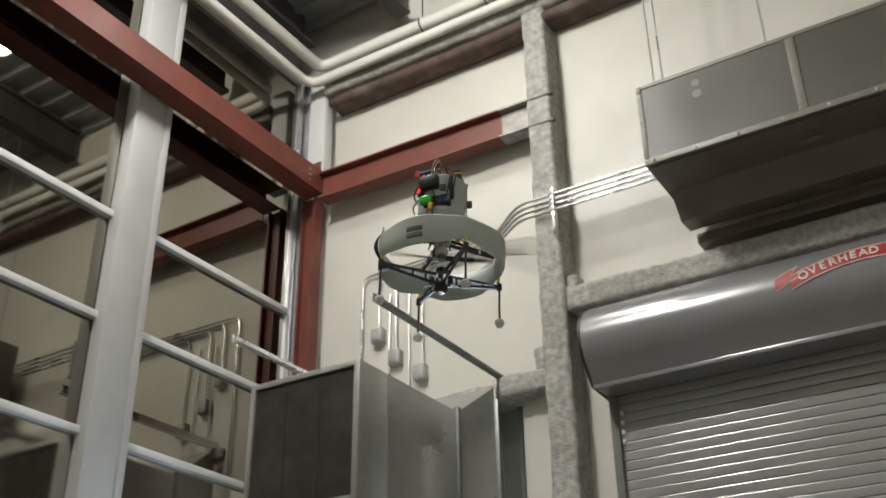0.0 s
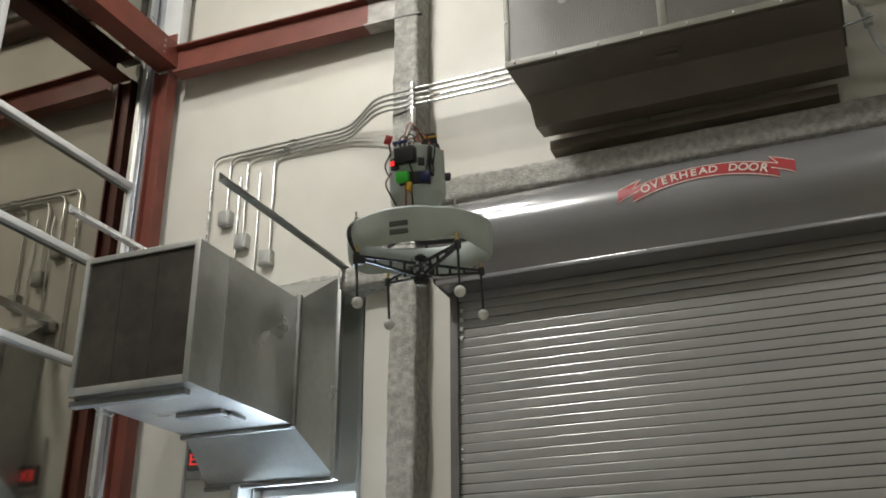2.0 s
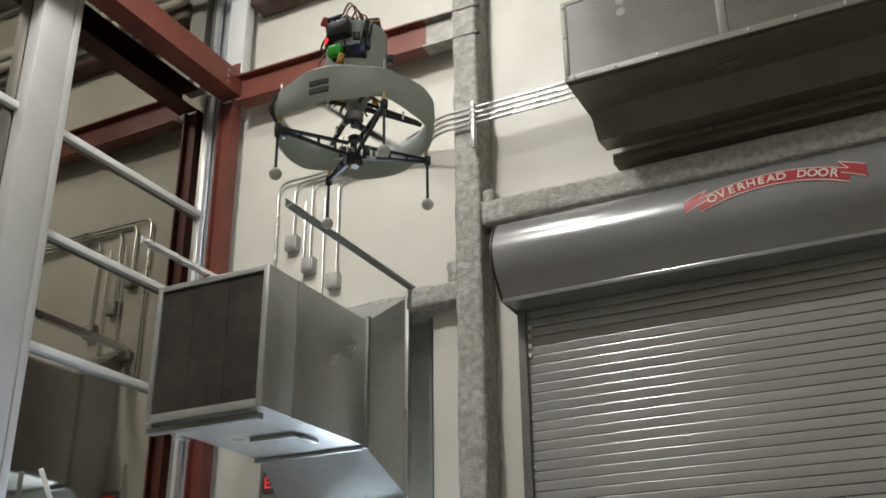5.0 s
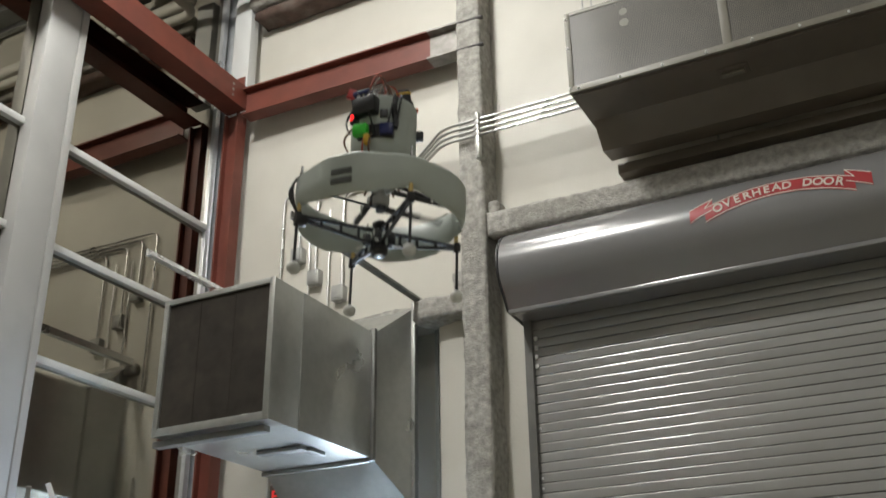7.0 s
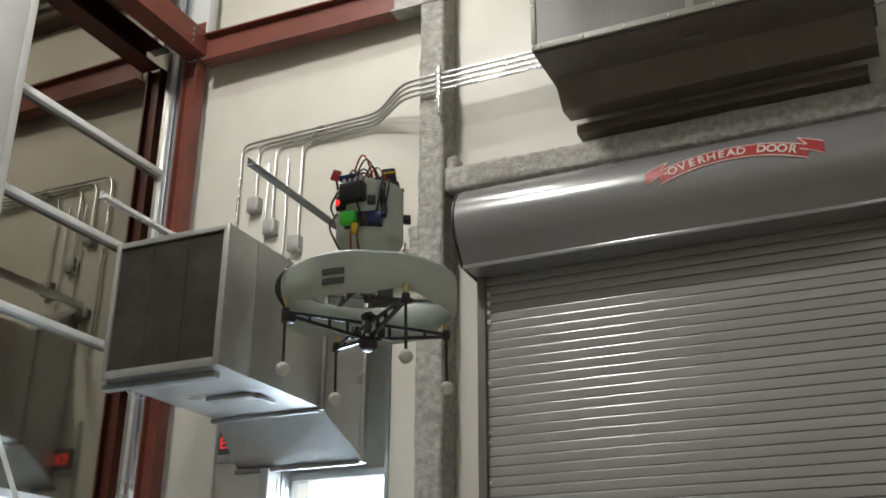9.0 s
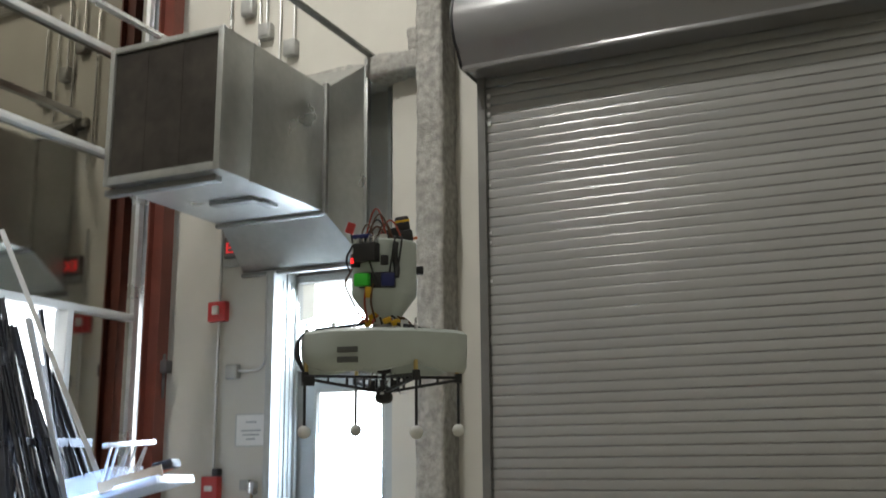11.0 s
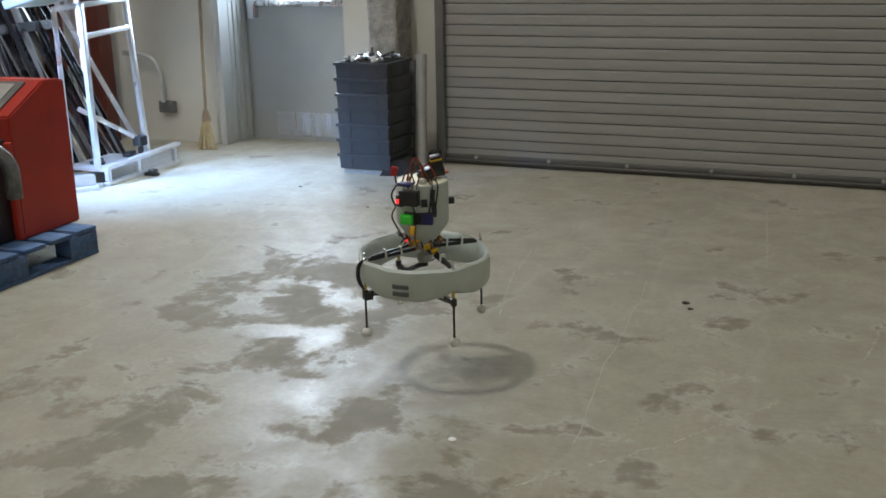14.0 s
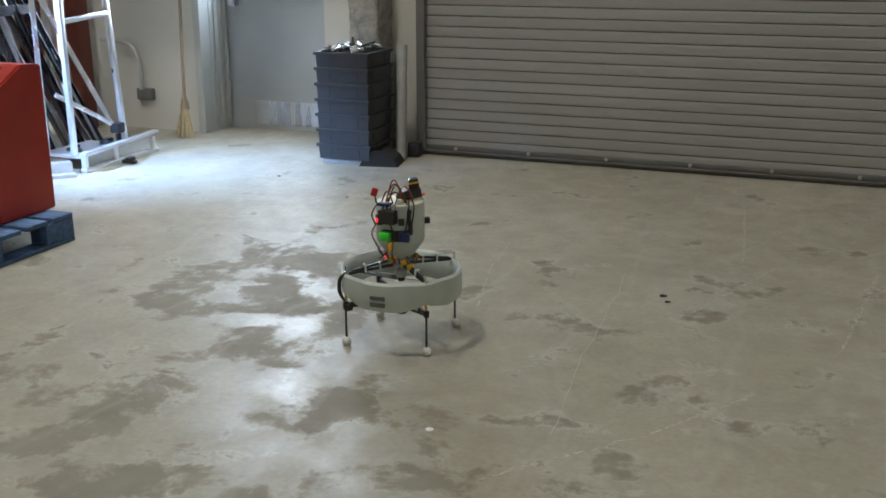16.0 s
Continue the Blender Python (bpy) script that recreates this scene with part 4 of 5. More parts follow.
strap = thing("conduit_strut", "upright steel strut with clamps for the conduits", "strut", bm=boxes((-3.0, 6.40, 5.45, -2.97, 6.46, 5.87), bevel=0.003), mat=M_COND)
for k in range(4):
    part("clamp", boxes((-3.008, 6.395, 5.797 - 0.048 * k, -2.962, 6.45, 5.833 - 0.048 * k), bevel=0.006), M_BOXG, strap)
for x, z, w in ((-4.84, 5.13, 0.058), (-4.66, 4.89, 0.058), (-4.41, 4.70, 0.058)):
    jb = thing("junction_box", "small grey cast junction box on the conduit", "junction box", group="wall boxes", bm=boxes((x - w, 6.64, z - 0.075, x + w, NORTH, z + 0.06), bevel=0.01), mat=M_BOXG)
    part("lid", boxes((x - w + 0.012, 6.632, z - 0.06, x + w - 0.012, 6.641, z + 0.045), bevel=0.004), M_BOXG, jb)
for x, z in ((-4.73, 4.8), (-4.53, 4.6)):
    thing("conduit", "thin bare steel conduit down the cream wall", "conduit", group="wall conduits", bm=tube(bmesh.new(), round_path([(x, 6.69, 5.5), (x, 6.69, 3.9)], 0.1), 0.009, 8), mat=M_COND)

# ---- small fixtures by the door ----
def wall_box(name, label, category, x, z, w, h, d, mat, group="", bevel=0.008):
    return thing(name, label, category, group, at=(0, 0, 0), bm=boxes((x - w, NORTH - d, z - h, x + w, NORTH, z + h), bevel=bevel), mat=mat)


al = wall_box("fire_alarm", "red wall-mounted alarm sounder box", "alarm", -5.04, 2.577, 0.085, 0.08, 0.06, M_ALARM)
part("strobe", boxes((-5.07, NORTH - 0.085, 2.55, -5.01, NORTH - 0.06, 2.62), bevel=0.008), M_FOAM, al, "pale strobe lens")
cp = wall_box("call_point", "red manual call point box on the conduit", "alarm", -5.04, 1.215, 0.075, 0.085, 0.07, M_ALARM)
part("handle", boxes((-5.075, NORTH - 0.085, 1.19, -5.005, NORTH - 0.07, 1.23), bevel=0.004), M_FOAM, cp)
part("cap", boxes((-5.02, NORTH - 0.07, 1.30, -4.96, NORTH - 0.01, 1.36), bevel=0.01), M_BLACK, cp)
wall_box("junction_box", "grey square junction box on the wall", "junction box", -4.88, 2.095, 0.055, 0.055, 0.06, M_BOXG, "wall boxes")
hk = wall_box("hook_box", "grey switch box on the wall that holds a broom", "switch box", -4.735, 1.235, 0.04, 0.04, 0.05, M_BOXG)
part("cover", boxes((-4.695, NORTH - 0.06, 1.16, -4.63, NORTH - 0.0, 1.26), bevel=0.012), M_STEEL, hk, "steel cover")
wall_box("socket_box", "dark grey outlet box low on the wall", "outlet", -5.05, 0.27, 0.07, 0.045, 0.05, M_GUIDE)
nt_ = wall_box("notice", "white paper notice with faded print on the wall", "notice", -4.713, 1.645, 0.135, 0.115, 0.003, M_PAPER, bevel=0.0)
for k, w in enumerate((0.05, 0.0, 0.09, 0.075, 0.04)):
    if w:
        part("print_bar", boxes((-4.713 - w, NORTH - 0.0045, 1.70 - 0.032 * k, -4.713 + w, NORTH - 0.003, 1.712 - 0.032 * k)), M_INK, nt_, smooth=0)
part("backing", boxes((-4.862, NORTH - 0.0015, 1.52, -4.57, NORTH, 1.77)), M_FRAME, nt_, smooth=0)
for pts, r in (([(-5.03, 6.69, 3.4), (-5.03, 6.69, 2.66)], 0.012), ([(-5.03, 6.69, 2.50), (-5.03, 6.69, 1.30)], 0.012),
               ([(-4.58, 6.69, 2.86), (-4.58, 6.69, 2.16), (-4.64, 6.69, 2.10), (-4.83, 6.69, 2.10)], 0.013),
               ([(-5.06, 6.66, 0.31), (-5.06, 6.66, 0.55), (-5.14, 6.66, 0.66), (-5.4, 6.66, 0.68)], 0.017)):
    thing("conduit", "bare steel conduit on the grey wall", "conduit", group="wall conduits", bm=tube(bmesh.new(), round_path(pts, 0.09), r, 10), mat=M_COND)
sg = thing("exit_sign", "dark exit sign with lit red letters", "sign", bm=boxes((-4.99, 6.66, 3.0, -4.69, 6.71, 3.17), bevel=0.006), mat=M_GUIDE)
part("bracket", boxes((-5.0, 6.67, 2.93, -4.70, 6.70, 2.995), bevel=0.004), M_BOXG, sg)
cu = bpy.data.curves.new("exit_text", "FONT")
cu.body, cu.size, cu.extrude = "EXIT", 0.125, 0.002
tmp = bpy.data.objects.new("exit_text", cu)
me = bpy.data.meshes.new_from_object(tmp)
bpy.data.objects.remove(tmp)
me.materials.append(M_EXIT)
piece("lettering", me, sg, pose(-4.972, 6.657, 3.04, 90))
bm = boxes((-5.461, 6.52, 2.10, -5.40, 6.60, 2.20), (-5.461, 6.55, 1.9, -5.44, 6.57, 2.25), bevel=0.006)
thing("door_hardware", "dark steel latch bracket on the post", "bracket", bm=bm, mat=M_DARKST)

# broom
br = thing("broom", "straw broom with a long wooden handle leaning on the wall", "broom", at=(-4.56, 6.47, 0))
hd = bmesh.new()
for k in range(70):
    a, r = random.uniform(0, 2 * math.pi), random.uniform(0, 1) ** 0.5
    top = Vector((0.022 * r * math.cos(a) - 0.005, 0.02 * r * math.sin(a) + 0.025, 0.235))
    end = Vector((0.085 * r * math.cos(a) + random.uniform(-0.01, 0.01), 0.04 * r * math.sin(a), random.uniform(0.0, 0.02)))
    rod(hd, end, top, 0.0065, 0.004, n=4)
part("bristles", hd, M_STRAW, br, "spread straw bristles")
part("binding", lathe(bmesh.new(), [(0.030, 0.20), (0.034, 0.22), (0.026, 0.27), (0.016, 0.30)], 14, pose(-0.005, 0.03, 0)), M_WOOD, br)
part("handle", rod(bmesh.new(), (-0.005, 0.03, 0.28), (-0.10, 0.205, 1.20), 0.0125), M_WOOD, br, "wooden handle")

# stack of charcoal trays with odds and ends on top
st = thing("tray_stack", "stack of charcoal plastic trays on a grey base", "tray stack", at=(-3.01, 6.18, 0))
tray = bmesh.new()
w0, w1, h = 0.177, 0.182, 0.098
vs = []
for w, z in ((w0, 0.0), (w1, h - 0.018), (w1 + 0.011, h - 0.018), (w1 + 0.011, h), (w1 - 0.01, h), (w0 - 0.01, 0.012)):
    vs.append([tray.verts.new((sx * w, sy * w, z)) for sx, sy in ((-1, -1), (1, -1), (1, 1), (-1, 1))])
for p, q in zip(vs, vs[1:]):
    for k in range(4):
        tray.faces.new((p[k], p[(k + 1) % 4], q[(k + 1) % 4], q[k]))
tray.faces.new(vs[0][::-1])
tray.faces.new(vs[-1])
for sx in (-1, 1):
    for y in (-0.1, 0.1):
        box(tray, sx * 0.178 - 0.006, y - 0.012, 0.02, sx * 0.178 + 0.006, y + 0.012, h - 0.018)
for x in (-0.1, 0.1):
    box(tray, x - 0.012, -0.184, 0.02, x + 0.012, -0.172, h - 0.018)
tray_mesh = mesh_of("tray", tray, M_CHAR, 20)
for k in range(7):
    piece("tray", tray_mesh, st, pose(0, 0, 0.035 + k * 0.0985, 0, 0, random.uniform(-0.6, 0.6)))
part("base", boxes((-0.165, -0.165, 0.0, 0.165, 0.165, 0.038), bevel=0.008), M_BOXG, st, "grey base")
for k in range(26):
    bm = bmesh.new()
    x, y = random.uniform(-0.15, 0.15), random.uniform(-0.15, 0.15)
    z, a = 0.735 + random.uniform(0, 0.02), random.uniform(0, 3.1)
    d = Vector((math.cos(a), math.sin(a), random.uniform(-0.2, 0.3))) * random.uniform(0.015, 0.045)
    rod(bm, Vector((x, y, z)) - d, Vector((x, y, z)) + d, random.uniform(0.006, 0.014), n=8)
    thing("loose_fitting", "small metal fitting lying on the tray stack", "fitting", group="loose fittings", bm=moved(bm, pose(-3.01, 6.18, 0)), mat=random.choice((M_STEEL, M_STEEL, M_BLACK, M_FOAM)))
thing("loose_fitting", "small upright metal fitting on the tray stack", "fitting", group="loose fittings", mat=M_DARKST,
      bm=moved(rod(rod(bmesh.new(), (0, 0, 0.735), (0, 0, 0.775), 0.02), (0, 0, 0.775), (0, 0, 0.81), 0.007), pose(-3.0, 6.15, 0)))
thing("wheel_chock", "black rubber wedge lying on the floor", "wedge", mat=M_BLACK, smooth=20,
      bm=moved(extrude_profile(bmesh.new(), [(-0.13, 0.0), (0.13, 0.0), (0.10, 0.05), (0.02, 0.105), (-0.03, 0.105), (-0.10, 0.05)], "y", -0.11, 0.11), pose(-2.80, 6.13, 0, 0, 0, 12)))
thing("cardboard_tube", "grey tube leaning against the column", "tube", mat=M_BOXG, bm=rod(bmesh.new(), (-2.74, 6.30, 0.004), (-2.78, 6.44, 0.74), 0.037, n=18))
thing("cardboard_tube", "dark tube leaning against the column", "tube", mat=M_GUIDE, bm=rod(bmesh.new(), (-2.83, 6.34, 0.004), (-2.84, 6.45, 0.70), 0.022, n=14))
thing("black_box", "small black box lying by the door guide", "box", mat=M_BLACK, bm=moved(boxes((-0.038, -0.05, 0.0, 0.038, 0.05, 0.10), (-0.030, -0.056, 0.03, 0.030, -0.05, 0.09), bevel=0.006), pose(-2.685, 6.42, 0.001, 0, 0, 8)))

# ---- machine on its pallet ----
pal = thing("pallet", "chipped blue wooden pallet", "pallet", at=(-4.05, 3.38, 0))
for k in range(7):
    part("deck_board", boxes((-0.59, -0.60 + 0.172 * k, 0.118, 0.59, -0.60 + 0.172 * k + 0.135, 0.14), bevel=0.003), M_BLUE, pal)
for x in (-0.54, 0.0, 0.54):
    for y0, y1 in ((-0.60, -0.38), (-0.10, 0.10), (0.38, 0.567)):
        part("block", boxes((x - 0.05, y0, 0.022, x + 0.05, y1, 0.117), bevel=0.004), M_BLUE, pal)
    part("runner", boxes((x - 0.05, -0.60, 0.0, x + 0.05, 0.567, 0.021), bevel=0.003), M_BLUE, pal)
mc = thing("red_machine", "red enamelled cabinet machine with a dark sloped window", "machine", at=(0, 0, 0))
body = extrude_profile(bmesh.new(), [(3.62, 0.142), (4.00, 0.142), (4.00, 0.845), (3.86, 0.855), (3.62, 0.715)], "x", -4.62, -3.60)
bmesh.ops.bevel(body, geom=body.edges[:], offset=0.008, segments=2, affect="EDGES")
part("cabinet", body, M_MRED, mc)
slope = Matrix.Translation((0, 3.62, 0.715)) @ pose(0, 0, 0, math.degrees(math.atan2(0.14, 0.24)))
part("window_rim", moved(boxes((-4.58, 0.03, 0.0, -3.68, 0.25, 0.010), bevel=0.003), slope), M_GUIDE, mc, "dark rim")
part("window", moved(boxes((-4.55, 0.055, 0.0101, -3.72, 0.225, 0.014)), slope), M_BOXG, mc, "dusty grey window", smooth=0)
part("motor_housing", boxes((-4.5, 2.95, 0.142, -3.63, 3.618, 0.615), bevel=0.012), M_BLACK, mc, "black grimy housing")
part("front_edge", boxes((-3.66, 3.595, 0.142, -3.598, 3.625, 0.60), bevel=0.006), M_MRED, mc)
hose = tube(bmesh.new(), round_path([(-3.62, 3.38, 0.60), (-3.57, 3.48, 0.60), (-3.545, 3.54, 0.52), (-3.55, 3.545, 0.36)], 0.08), 0.036, 12)
part("hose", hose, M_TAPE, mc, "grey taped hose elbow")
for y, z in ((3.42, 0.30), (3.40, 0.20)):
    part("sticker", boxes((-3.632, y, z, -3.6285, y + 0.02, z + 0.02)), M_FOAM, mc, smooth=0)
part("lever", tube(bmesh.new(), round_path([(-3.62, 3.02, 0.42), (-3.60, 3.12, 0.40), (-3.60, 3.17, 0.44), (-3.62, 3.24, 0.43)], 0.03), 0.012, 8), M_STEEL, mc)
part("lever", tube(bmesh.new(), round_path([(-3.62, 2.98, 0.34), (-3.60, 3.06, 0.30), (-3.62, 3.10, 0.31)], 0.03), 0.01, 8), M_BRASS, mc)

# ---- profiles, frame and scrap by the glazing ----
rng = random.Random(5)
for k in range(50):
    y0 = 4.35 + 1.50 * k / 49 + rng.uniform(-0.06, 0.06)
    x0 = rng.uniform(-5.25, -4.85)
    top = rng.choice((2.45, 2.5, 2.3, 2.0, 2.42)) + rng.uniform(-0.15, 0.08)
    if k > 39:
        x0, top = rng.uniform(-4.95, -4.75), rng.uniform(1.4, 2.1)
    y1 = y0 - (rng.uniform(0.15, 0.45) if k > 19 else rng.uniform(-0.35, 0.15))
    w, hh = rng.choice(((0.035, 0.035), (0.05, 0.025), (0.03, 0.02), (0.06, 0.03)))
    bm = bmesh.new()
    a, b = Vector((x0, y0, 0.03)), Vector((-5.64 + 0.05 * rng.random(), y1, top))
    side = rng.uniform(-1, 1)
    bar(bm, a, b, w, 0.004, up=(1, side, 0.2))
    d = (b - a).normalized()
    s = d.cross(Vector((1, side, 0.2))).normalized()
    u = s.cross(d)
    for sg_ in (-1, 1):
        bar(bm, a + s * sg_ * (w / 2) + u * hh / 2, b + s * sg_ * (w / 2) + u * hh / 2, 0.004, hh, up=(1, side, 0.2))
    pale = rng.random() < 0.16
    thing("metal_profile", "pale aluminium channel leaning on the glazing" if pale else "dark anodised channel leaning on the glazing", "metal profile",
          group="leaning profiles", bm=bm, mat=M_ALU if pale else M_ALUD, smooth=0)
thing("metal_profile", "long pale aluminium tube leaning on the glazing rail", "metal profile", group="leaning profiles", mat=M_ALU, smooth=0,
      bm=bar(bmesh.new(), (-4.70, 5.95, 0.012), (-5.66, 5.06, 2.97), 0.035, 0.035, bevel=0.003))
for z, x in ((0.95, -5.22), (1.52, -5.42)):
    bm = bar(bmesh.new(), (x, 4.3, z), (x + 0.02, 5.75, z + 0.02), 0.05, 0.06)
    thing("rack_rail", "dark steel rail that holds the leaning profiles", "rail", group="rack rails", bm=bm, mat=M_ALUD, smooth=0)

fr = thing("aluminium_frame", "bright aluminium tube frame standing on the floor", "frame", at=(0, 0, 0))
for a, b, w in (((-4.53, 5.235, 0.10), (-4.53, 5.235, 1.13), 0.034), ((-4.53, 5.74, 0.10), (-4.53, 5.66, 1.13), 0.034), ((-4.53, 5.24, 1.12), (-4.53, 5.68, 1.14), 0.032),
                ((-4.53, 5.24, 0.93), (-4.53, 5.68, 0.96), 0.032), ((-4.80, 5.30, 0.10), (-4.78, 5.28, 1.10), 0.03), ((-4.80, 5.30, 1.09), (-4.53, 5.24, 1.12), 0.035)):
    part("tube", bar(bmesh.new(), a, b, w, w, bevel=0.004), M_ALU, fr)
part("diagonal_brace", bar(bmesh.new(), (-4.78, 5.40, 0.45), (-4.55, 5.68, 0.22), 0.05, 0.03, bevel=0.003), M_ALU, fr)
part("base_rail", bar(bmesh.new(), (-4.44, 5.20, 0.115), (-4.46, 5.99, 0.135), 0.05, 0.022, bevel=0.002), M_ALU, fr)
part("base_rail", bar(bmesh.new(), (-4.44, 5.20, 0.012), (-4.46, 5.97, 0.012), 0.05, 0.024, bevel=0.002), M_ALU, fr)
part("base_plate", boxes((-4.80, 5.22, 0.085, -4.47, 5.70, 0.10)), M_ALU, fr, smooth=0)
part("side_panel", bar(bmesh.new(), (-4.458, 5.25, 0.068), (-4.46, 5.92, 0.075), 0.004, 0.085), M_ACRYL, fr, "clear plastic side panel", smooth=0)
for y in (5.22, 5.52, 5.92):
    part("base_post", boxes((-4.47, y, 0.02, -4.44, y + 0.03, 0.11)), M_ALU, fr, smooth=0)
for x, y, z in ((-4.62, 5.34, 0.10), (-4.58, 5.62, 0.10), (-4.36, 5.55, 0.0)):
    thing("clamp", "small black plastic clamp", "clamp", group="loose clamps", mat=M_BLACK,
          bm=boxes((x - 0.05, y - 0.02, z + 0.001, x + 0.05, y + 0.02, z + 0.025), (x - 0.01, y - 0.03, z + 0.02, x + 0.03, y + 0.03, z + 0.045), bevel=0.006))
thing("clamp", "small black plastic clamp on the frame", "clamp", group="loose clamps", mat=M_BLACK, bm=boxes((-4.57, 5.64, 0.17, -4.50, 5.72, 0.24), (-4.55, 5.66, 0.10, -4.52, 5.70, 0.17), bevel=0.012))
pl = thing("floor_profile", "bright aluminium profile lying on the floor", "metal profile", group="leaning profiles", mat=M_ALU, smooth=0,
           bm=bar(bar(bmesh.new(), (-4.50, 5.16, 0.04), (-5.00, 4.55, 0.04), 0.08, 0.08), (-4.42, 5.10, 0.012), (-4.86, 4.60, 0.012), 0.06, 0.022))

# scrap heap on the frame: a tilted tray with a wire basket
tilt = pose(-4.68, 5.36, 1.20, 0, -14, 12)
sc = thing("scrap_tray", "tilted pale plastic tray laid over the frame", "tray", at=(0, 0, 0))
part("tray_floor", moved(boxes((-0.33, -0.24, -0.012, 0.33, 0.24, 0.0)), tilt), M_WHITE, sc, smooth=0)
for y in (-0.24, 0.24):
    part("tray_rim", moved(bar(bmesh.new(), (-0.34, y, 0.01), (0.34, y, 0.01), 0.03, 0.05, bevel=0.004), tilt), M_ALU, sc)
for x in (-0.33, 0.33):
    part("tray_rim", moved(bar(bmesh.new(), (x, -0.24, 0.01), (x, 0.24, 0.01), 0.03, 0.05, bevel=0.004), tilt), M_ALU, sc)
bk = thing("wire_basket", "bright bent metal grille leaning in the tray", "grille", at=(0, 0, 0))
bt = pose(-4.66, 5.30, 1.235, 0, -6, 8)
part("top_rail", moved(bar(bmesh.new(), (0.02, -0.23, 0.26), (0.06, 0.26, 0.29), 0.04, 0.03, bevel=0.003), bt), M_ALU, bk)
part("low_rail", moved(bar(bmesh.new(), (-0.05, -0.20, 0.02), (-0.02, 0.2, 0.02), 0.02, 0.02), bt), M_ALU, bk)
for k in range(7):
    y = -0.2 + k * 0.065
    part("rung", moved(bar(bmesh.new(), (-0.05, y * 0.9, 0.02), (0.03, y + 0.03 + (0.05 if k % 3 == 2 else 0), 0.26), 0.016, 0.012), bt), M_ALU, bk)
thing("board_strip", "orange and brown strips of board in the tray", "board", mat=M_ORANGE, smooth=0,
      bm=moved(bar(bar(bmesh.new(), (-0.1, -0.10, 0.035), (0.30, 0.12, 0.10), 0.06, 0.014), (-0.16, -0.14, 0.02), (0.2, -0.02, 0.06), 0.05, 0.012), tilt))
thing("board_strip", "brown board strip along the tray's rim", "board", mat=M_CARD, smooth=0, bm=moved(bar(bmesh.new(), (-0.05, -0.262, 0.05), (0.36, -0.20, 0.06), 0.014, 0.07), tilt))
side = boxes((-0.30, -0.20, 0.002, 0.02, -0.195, 0.17), (-0.30, 0.195, 0.002, 0.02, 0.20, 0.17), (-0.305, -0.20, 0.002, -0.30, 0.20, 0.17), (0.02, -0.20, 0.002, 0.025, 0.20, 0.17))
thing("clear_plastic_box", "scuffed clear plastic box standing in the tray", "box", mat=M_ACRYL, smooth=0, bm=moved(side, tilt))
for k in range(16):
    a = Vector((rng.uniform(-0.26, 0.10), rng.uniform(-0.18, 0.18), rng.uniform(0.012, 0.05)))
    d = Vector((rng.uniform(-1, 1), rng.uniform(-1, 1), rng.uniform(-0.1, 0.5))).normalized() * rng.uniform(0.02, 0.07)
    thing("offcut", "small bright offcut lying in the tray", "offcut", group="offcuts in the tray", mat=rng.choice((M_ALU, M_WHITE, M_ALU, M_ACRYL)), smooth=0,
          bm=moved(bar(bmesh.new(), a - d * 0.3, a + d, rng.uniform(0.012, 0.03), 0.010), tilt))
thing("black_case", "small black case on the tray", "case", mat=M_BLACK, bm=moved(boxes((0.17, 0.02, 0.09, 0.32, 0.16, 0.15), bevel=0.02), tilt))

# ---- marks and crumbs on the floor ----
crumbs = bmesh.new()
for x, y, r in ((-0.624, 4.115, 0.012), (-0.594, 4.05, 0.009), (-4.33, 4.62, 0.02), (-4.20, 4.55, 0.014), (-3.24, 5.55, 0.008), (-2.6, 5.2, 0.006), (0.30, 3.3, 0.006), (-2.1, 4.9, 0.005)):
    ball(crumbs, (x, y, r * 0.45), r, 8, 0.5)
    ball(crumbs, (x + r, y + 0.4 * r, r * 0.35), r * 0.7, 8, 0.5)
thing("floor_crumbs", "dark crumbs of dirt scattered on the concrete", "debris", kind="stuff", bm=crumbs, mat=M_BLACK)
thing("paper_scrap", "tiny white paper scrap on the concrete", "paper", mat=M_PAPER, bm=lathe(bmesh.new(), [(0.012, 0.001), (0.013, 0.003), (0.010, 0.004)], 9, pose(-1.065, 2.652, 0)))
crack = bmesh.new()
pts = [Vector((-0.72, 2.75, 0.0003))]
while pts[-1].y < 4.35:
    pts.append(pts[-1] + Vector((-0.004 + random.uniform(-0.009, 0.009), 0.09, 0)))
tube(crack, pts, 0.0011, 4)
thing("floor_crack", "thin pale hairline scratch in the concrete", "crack", kind="stuff", bm=crack, mat=M_HAIR)
# old drag marks: rows of short pale flecks along shallow lines
for ends in (((-0.22, 4.67), (-0.38, 4.24), (-0.49, 3.94)), ((-0.18, 3.26), (-0.45, 2.85), (-0.65, 2.63), (-0.83, 2.42)), ((-1.45, 4.66), (-1.41, 4.24), (-1.29, 3.73)), ((-0.46, 5.78), (-0.36, 4.71)), ((0.21, 4.74), (0.07, 3.72))):
    bm = bmesh.new()
    for (xa, ya), (xb, yb) in zip(ends, ends[1:]):
        run = math.hypot(xb - xa, yb - ya)
        for k in range(int(run / 0.012)):
            if rng.random() < 0.255:
                continue
            u = k * 0.012 / run
            x, y = xa + (xb - xa) * u + rng.gauss(0, 0.004), ya + (yb - ya) * u + rng.gauss(0, 0.004)
            bar(bm, (x, y, 0.0004), (x + (xb - xa) / run * rng.uniform(0.006, 0.025), y + (yb - ya) / run * 0.015, 0.0004), rng.uniform(0.0015, 0.005), 0.0008)
    thing("drag_mark", "pale broken drag mark on the concrete", "scratch", kind="stuff", bm=bm, mat=M_HAIR, smooth=0)

